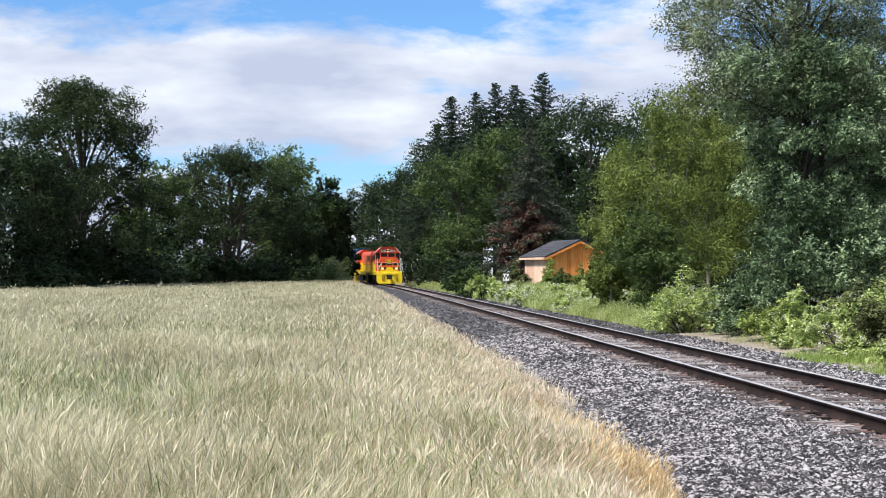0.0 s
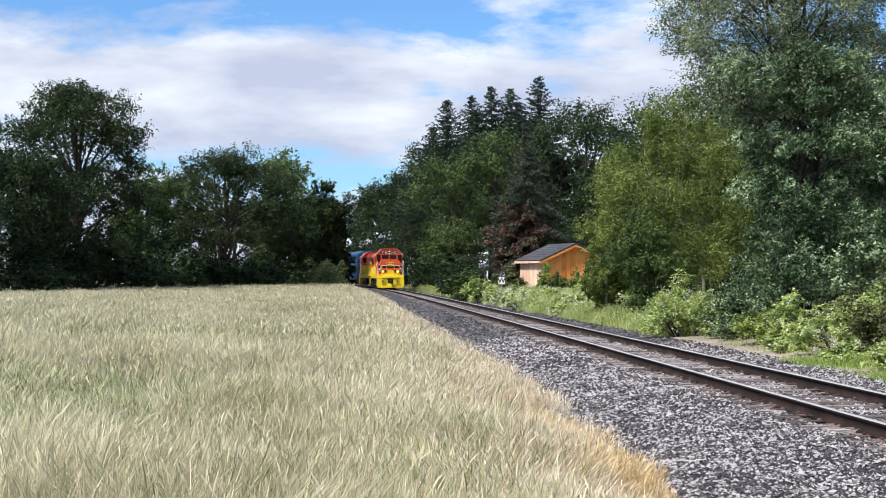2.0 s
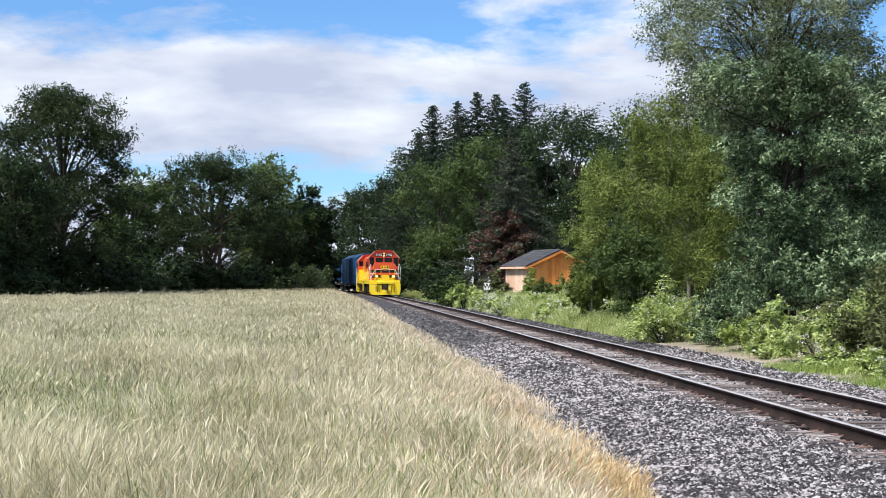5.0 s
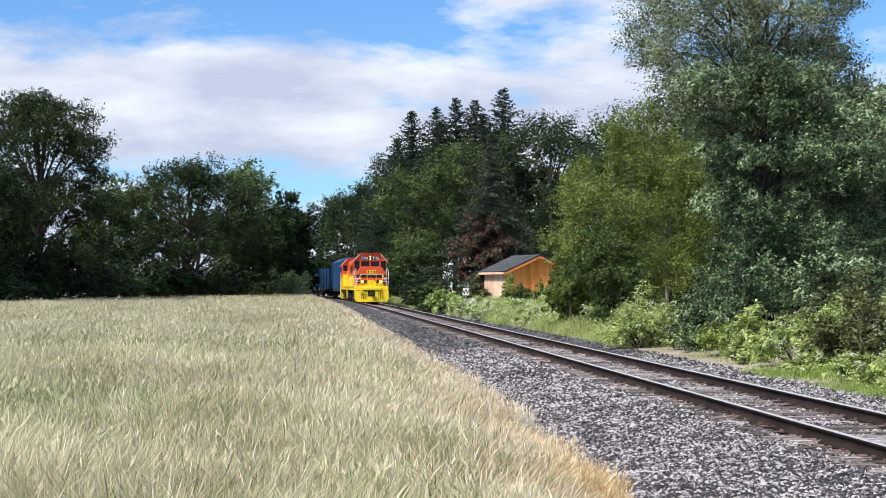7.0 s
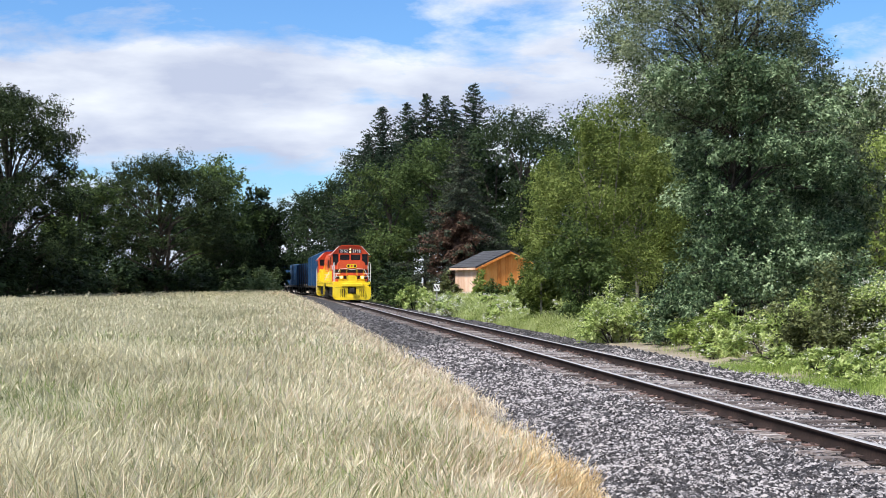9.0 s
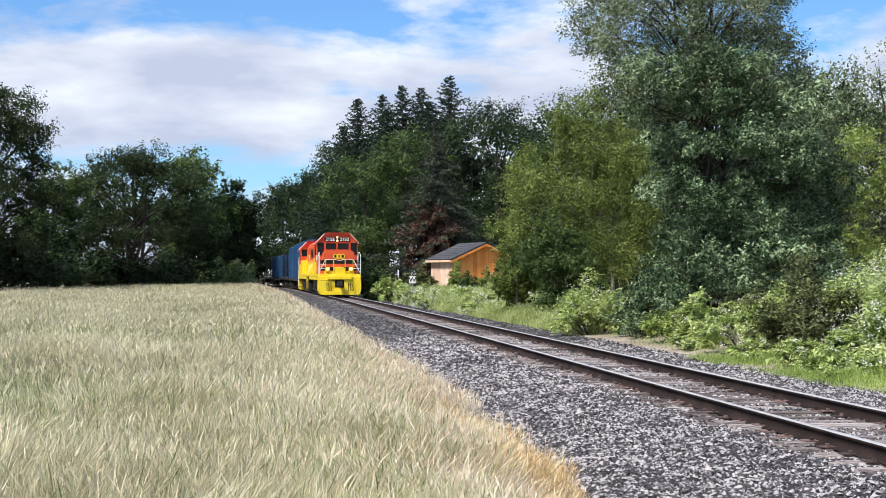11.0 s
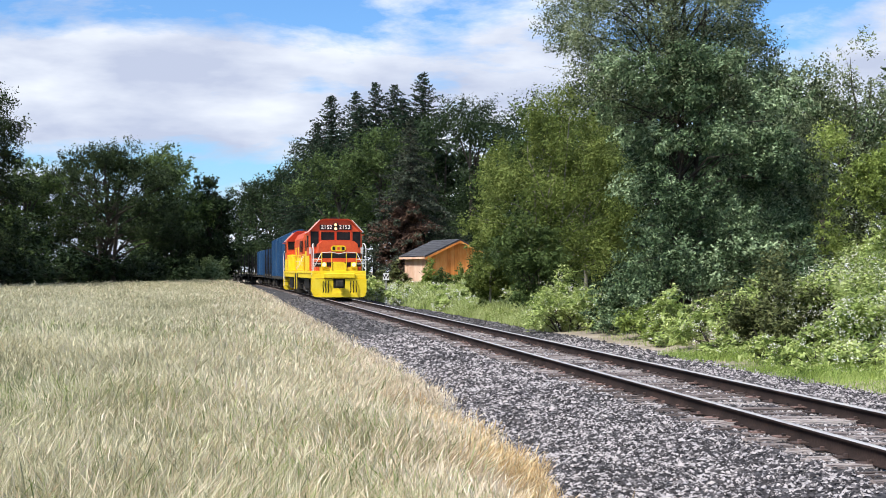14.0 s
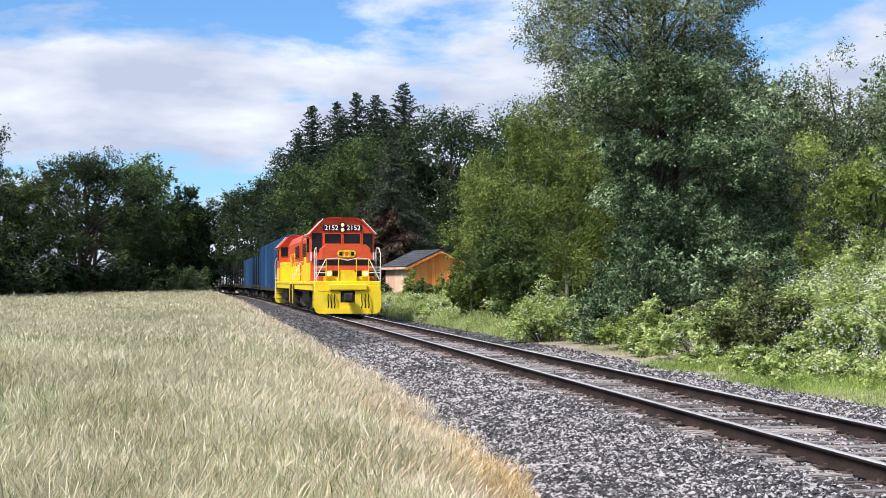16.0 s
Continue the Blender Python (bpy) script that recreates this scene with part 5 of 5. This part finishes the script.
def build_field():
    rng = np.random.default_rng(21)
    field, edge, lush, orange = [], [], [], []
    for y0, y1, dens, w, h in ((6.6, 9, 3600, 0.0015, 0.0055), (9, 15, 1650, 0.0020, 0.0072), (15, 27, 620, 0.0032, 0.0112), (27, 55, 190, 0.0062, 0.021), (55, 110, 50, 0.012, 0.042), (110, 235, 11, 0.028, 0.095)):
        x, y, o, d = field_region(rng, y0, y1, dens, lambda q: np.minimum(0.42 * q + 1.5, 43.0))
        z = ground_z(o)
        hgt = 0.96 + 0.08 * wave(x, y) + 0.13 * wave(x * 5 + 3, y * 4) + rng.normal(0, 0.10, len(x))
        hgt *= np.interp(d, [0, 0.5, 1.4, 3.0], [0.45, 0.68, 0.9, 1.0])
        fringe = rng.uniform(0, 1, len(x)) < np.interp(d, [0, 0.5, 1.6, 5], [1.0, 0.85, 0.35, 0.05])
        green = ~fringe & (y < 30) & (rng.uniform(0, 1, len(x)) < 0.45 * np.clip(wave(x * 2.3 + 4, y * 2.0) + 0.35, 0, 1) * np.interp(d, [0.3, 1.2, 6, 10], [0.3, 1, 0.8, 0.45]))
        rusty = fringe & (y < 17.5) & (d < 0.5 + 0.25 * np.sin(y * 2.3))
        for mask, bag in ((~fringe & ~green, field), (fringe & ~rusty, edge), (green, lush), (rusty, orange)):
            k = mask.sum()
            bag.append(blades(rng, x[mask], y[mask], z[mask], hgt[mask], np.full(k, w) * rng.uniform(0.7, 1.4, k), np.full(k, h) * rng.uniform(0.6, 1.4, k) * (1.1 if y1 <= 27 else 1.0), (0.03, -0.02), 0.2, 0.14, 2 if y1 <= 27 else 1))
    # the rest of the field, beside and behind the standpoint, in sparse broad tufts
    n = 42000
    x, y = rng.uniform(-43, 4.5, n), rng.uniform(-40, 110, n)
    o = x - track_x(y)
    ok = (o < -4.4) & (np.hypot(x, y) > 3.2) & ((x < -(0.42 * y + 1.5)) | (y < 6.6))
    x, y, o = x[ok], y[ok], o[ok]
    k = len(x)
    field.append(blades(rng, x, y, ground_z(o), 0.95 + 0.08 * wave(x, y) + rng.normal(0, 0.09, k), np.full(k, 0.012), np.full(k, 0.035), (0.03, -0.02), 0.15, 0.17))
    v, f, m = merge(field)
    tagged(raw_mesh("field_grass", v, f, [M_STEM, M_HEAD], index=m), "tall pale green field grass with ripening seed heads", "grass", kind="stuff")
    v, f, m = merge(lush)
    tagged(raw_mesh("green_grass", v, f, [M_LUSH, M_LUSH], index=m), "greener grass blades among the pale field grass", "grass", kind="stuff")
    v, f, m = merge(edge)
    tagged(raw_mesh("dry_grass", v, f, [M_DRY, M_DRY], index=m), "dry straw-coloured grass fringing the trackbed", "grass", kind="stuff")
    v, f, m = merge(orange)
    tagged(raw_mesh("orange_grass", v, f, [M_ORANGE, M_ORANGE], index=m), "orange-tan dead grass at the edge of the stones", "grass", kind="stuff")


build_field()


def build_verge():
    """Weeds and long green grass between the track and the wood."""
    rng = np.random.default_rng(22)
    bag, low_bag = [], []
    for y0, y1, o0, o1, dens, hh, w in ((26, 35, 3.5, 7.0, 620, 0.26, 0.009), (36, 48, 4.2, 7.5, 60, 0.24, 0.008), (48, 76, 3.7, 7.6, 420, 0.72, 0.016), (76, 110, 3.4, 9.5, 130, 1.0, 0.025),
                                        (110, 200, 3.2, 8.0, 20, 0.7, 0.03), (18, 26, 3.7, 9.0, 420, 0.26, 0.006), (92, 106, 9.0, 16.5, 55, 1.25, 0.022), (60, 110, 7.0, 16.0, 16, 0.8, 0.02)):
        n = int((y1 - y0) * (o1 - o0) * dens)
        y, o = rng.uniform(y0, y1, n), rng.uniform(o0, o1, n)
        patch = np.sin(y * 1.3 + o * 2.1) + np.sin(y * 0.47 - o * 1.2 + 1) + rng.normal(0, 0.7, n)
        keep = patch > -0.6
        y, o = y[keep], o[keep]
        k = len(y)
        x = track_x(y) + o
        hgt = hh * rng.uniform(0.5, 1.2, k) * np.interp(o, [o0, o0 + 0.9], [0.45, 1.0])
        (low_bag if y1 <= 35 else bag).append(blades(rng, x, y, ground_z(o), hgt, np.full(k, w), np.full(k, w * 1.6), (0.08, -0.03), 0.3, 0.35))
    v, f, m = merge(bag)
    tagged(raw_mesh("verge_grass", v, f, [M_WEED, M_WEED], index=m), "bright green long grass and weeds on the bank", "grass", kind="stuff")
    v, f, m = merge(low_bag)
    tagged(raw_mesh("low_grass", v, f, [M_LAWN, M_LAWN], index=m), "low bright green grass beside the trackbed", "grass", kind="stuff")


build_verge()


def build_stones():
    """Crushed stone of the trackbed: small angular blocks, densest where it lies nearest."""
    rng = np.random.default_rng(23)
    # angular flakes: four irregular corners sunk in the bed and an off-centre top
    rock = np.array([[1.5, 0.2, -0.3], [-0.1, 0.7, -0.4], [-1.5, -0.15, -0.3], [0.15, -0.7, -0.4], [0.2, 0, 0.42]])
    tri = np.array([[0, 1, 4], [1, 2, 4], [2, 3, 4], [3, 0, 4]])
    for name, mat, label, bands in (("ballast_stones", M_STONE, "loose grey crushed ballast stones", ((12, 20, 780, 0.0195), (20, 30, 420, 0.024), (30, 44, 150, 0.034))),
                                    ("grimy_ballast_stones", M_STONE_FAR, "darker ballast stones farther along the track", ((42, 60, 60, 0.042), (60, 100, 16, 0.06)))):
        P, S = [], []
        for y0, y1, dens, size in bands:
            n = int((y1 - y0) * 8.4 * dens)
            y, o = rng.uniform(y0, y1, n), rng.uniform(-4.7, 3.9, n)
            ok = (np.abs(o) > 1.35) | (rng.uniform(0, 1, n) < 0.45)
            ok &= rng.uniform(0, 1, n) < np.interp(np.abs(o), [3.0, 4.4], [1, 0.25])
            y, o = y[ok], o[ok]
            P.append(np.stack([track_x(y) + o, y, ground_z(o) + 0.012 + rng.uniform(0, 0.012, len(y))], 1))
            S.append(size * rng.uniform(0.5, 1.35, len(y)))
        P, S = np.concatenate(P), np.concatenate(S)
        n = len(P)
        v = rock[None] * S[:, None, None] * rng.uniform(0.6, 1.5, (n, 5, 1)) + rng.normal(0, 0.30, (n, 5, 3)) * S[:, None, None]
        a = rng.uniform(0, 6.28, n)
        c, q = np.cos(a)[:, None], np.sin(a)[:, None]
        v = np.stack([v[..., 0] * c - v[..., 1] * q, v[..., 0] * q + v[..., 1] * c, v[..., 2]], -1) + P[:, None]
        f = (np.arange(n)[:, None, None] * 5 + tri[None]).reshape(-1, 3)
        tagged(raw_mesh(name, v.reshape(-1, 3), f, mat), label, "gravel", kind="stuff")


build_stones()


def build_ties():
    rng = random.Random(9)
    shapes = []
    for k in range(8):
        bm = bmesh.new()
        cuts = [-0.115, -0.04 + rng.uniform(-0.02, 0.02), 0.045 + rng.uniform(-0.02, 0.02), 0.115]
        for c0, c1 in zip(cuts, cuts[1:]):
            l, r, dz = -1.3 + rng.uniform(0, 0.16), 1.3 - rng.uniform(0, 0.16), rng.uniform(-0.022, 0.008)
            prism(bm, [(l, -0.33), (r, -0.33), (r - rng.uniform(0, 0.06), -0.176 + dz), (0.4, -0.180 + dz), (-0.4, -0.178 + dz), (l + rng.uniform(0, 0.06), -0.176 + dz)], "y", c0 + 0.004, c1 - 0.006)
        me = bpy.data.meshes.new("tie")
        bmesh.ops.recalc_face_normals(bm, faces=bm.faces)
        bm.to_mesh(me)
        bm.free()
        me.materials.append(M_TIE)
        shapes.append(me)
    plates, far = bmesh.new(), bmesh.new()
    s, k = 6.0, 0
    while s < 250:
        p, h = on_line(s)
        m = Matrix.Translation(p + Vector((rng.uniform(-0.05, 0.05), 0, rng.uniform(0.0, 0.028)))) @ pose(0, 0, 0, 0, 0, math.degrees(h) - 90 + rng.uniform(-2.0, 2.0))
        if k < 290:
            ob = new("tie", shapes[(k * 5) % 8])
            ob.parent = TRACK
            ob.matrix_basis = m
        else:
            r = bmesh.ops.create_cube(far, size=1)
            for v in r["verts"]:
                v.co = m @ Vector((v.co.x * 2.6, v.co.y * 0.23, -0.255 + v.co.z * 0.156))
        if k < 110:
            for side in (-0.7525, 0.7525):
                for bx, bz, bw, bl in ((0, 0.004, 0.17, 0.09), (0.09, 0.022, 0.018, 0.018), (-0.09, 0.022, 0.018, 0.018)):
                    q = bmesh.ops.create_cube(plates, size=1)
                    for v in q["verts"]:
                        v.co = m @ Vector((side + bx + v.co.x * bw * 2, (0.05 if bx > 0 else -0.05 if bx < 0 else 0) + v.co.y * bl * 2, -0.176 + bz + v.co.z * (0.012 if not bx else 0.035)))
        s += 0.53 + rng.uniform(-0.03, 0.03)
        k += 1
    tagged(part("tie_plates", plates, M_PLATE, TRACK), kind="stuff")
    tagged(part("far_ties", far, M_TIE_FAR, TRACK), kind="stuff")


build_ties()
motions()
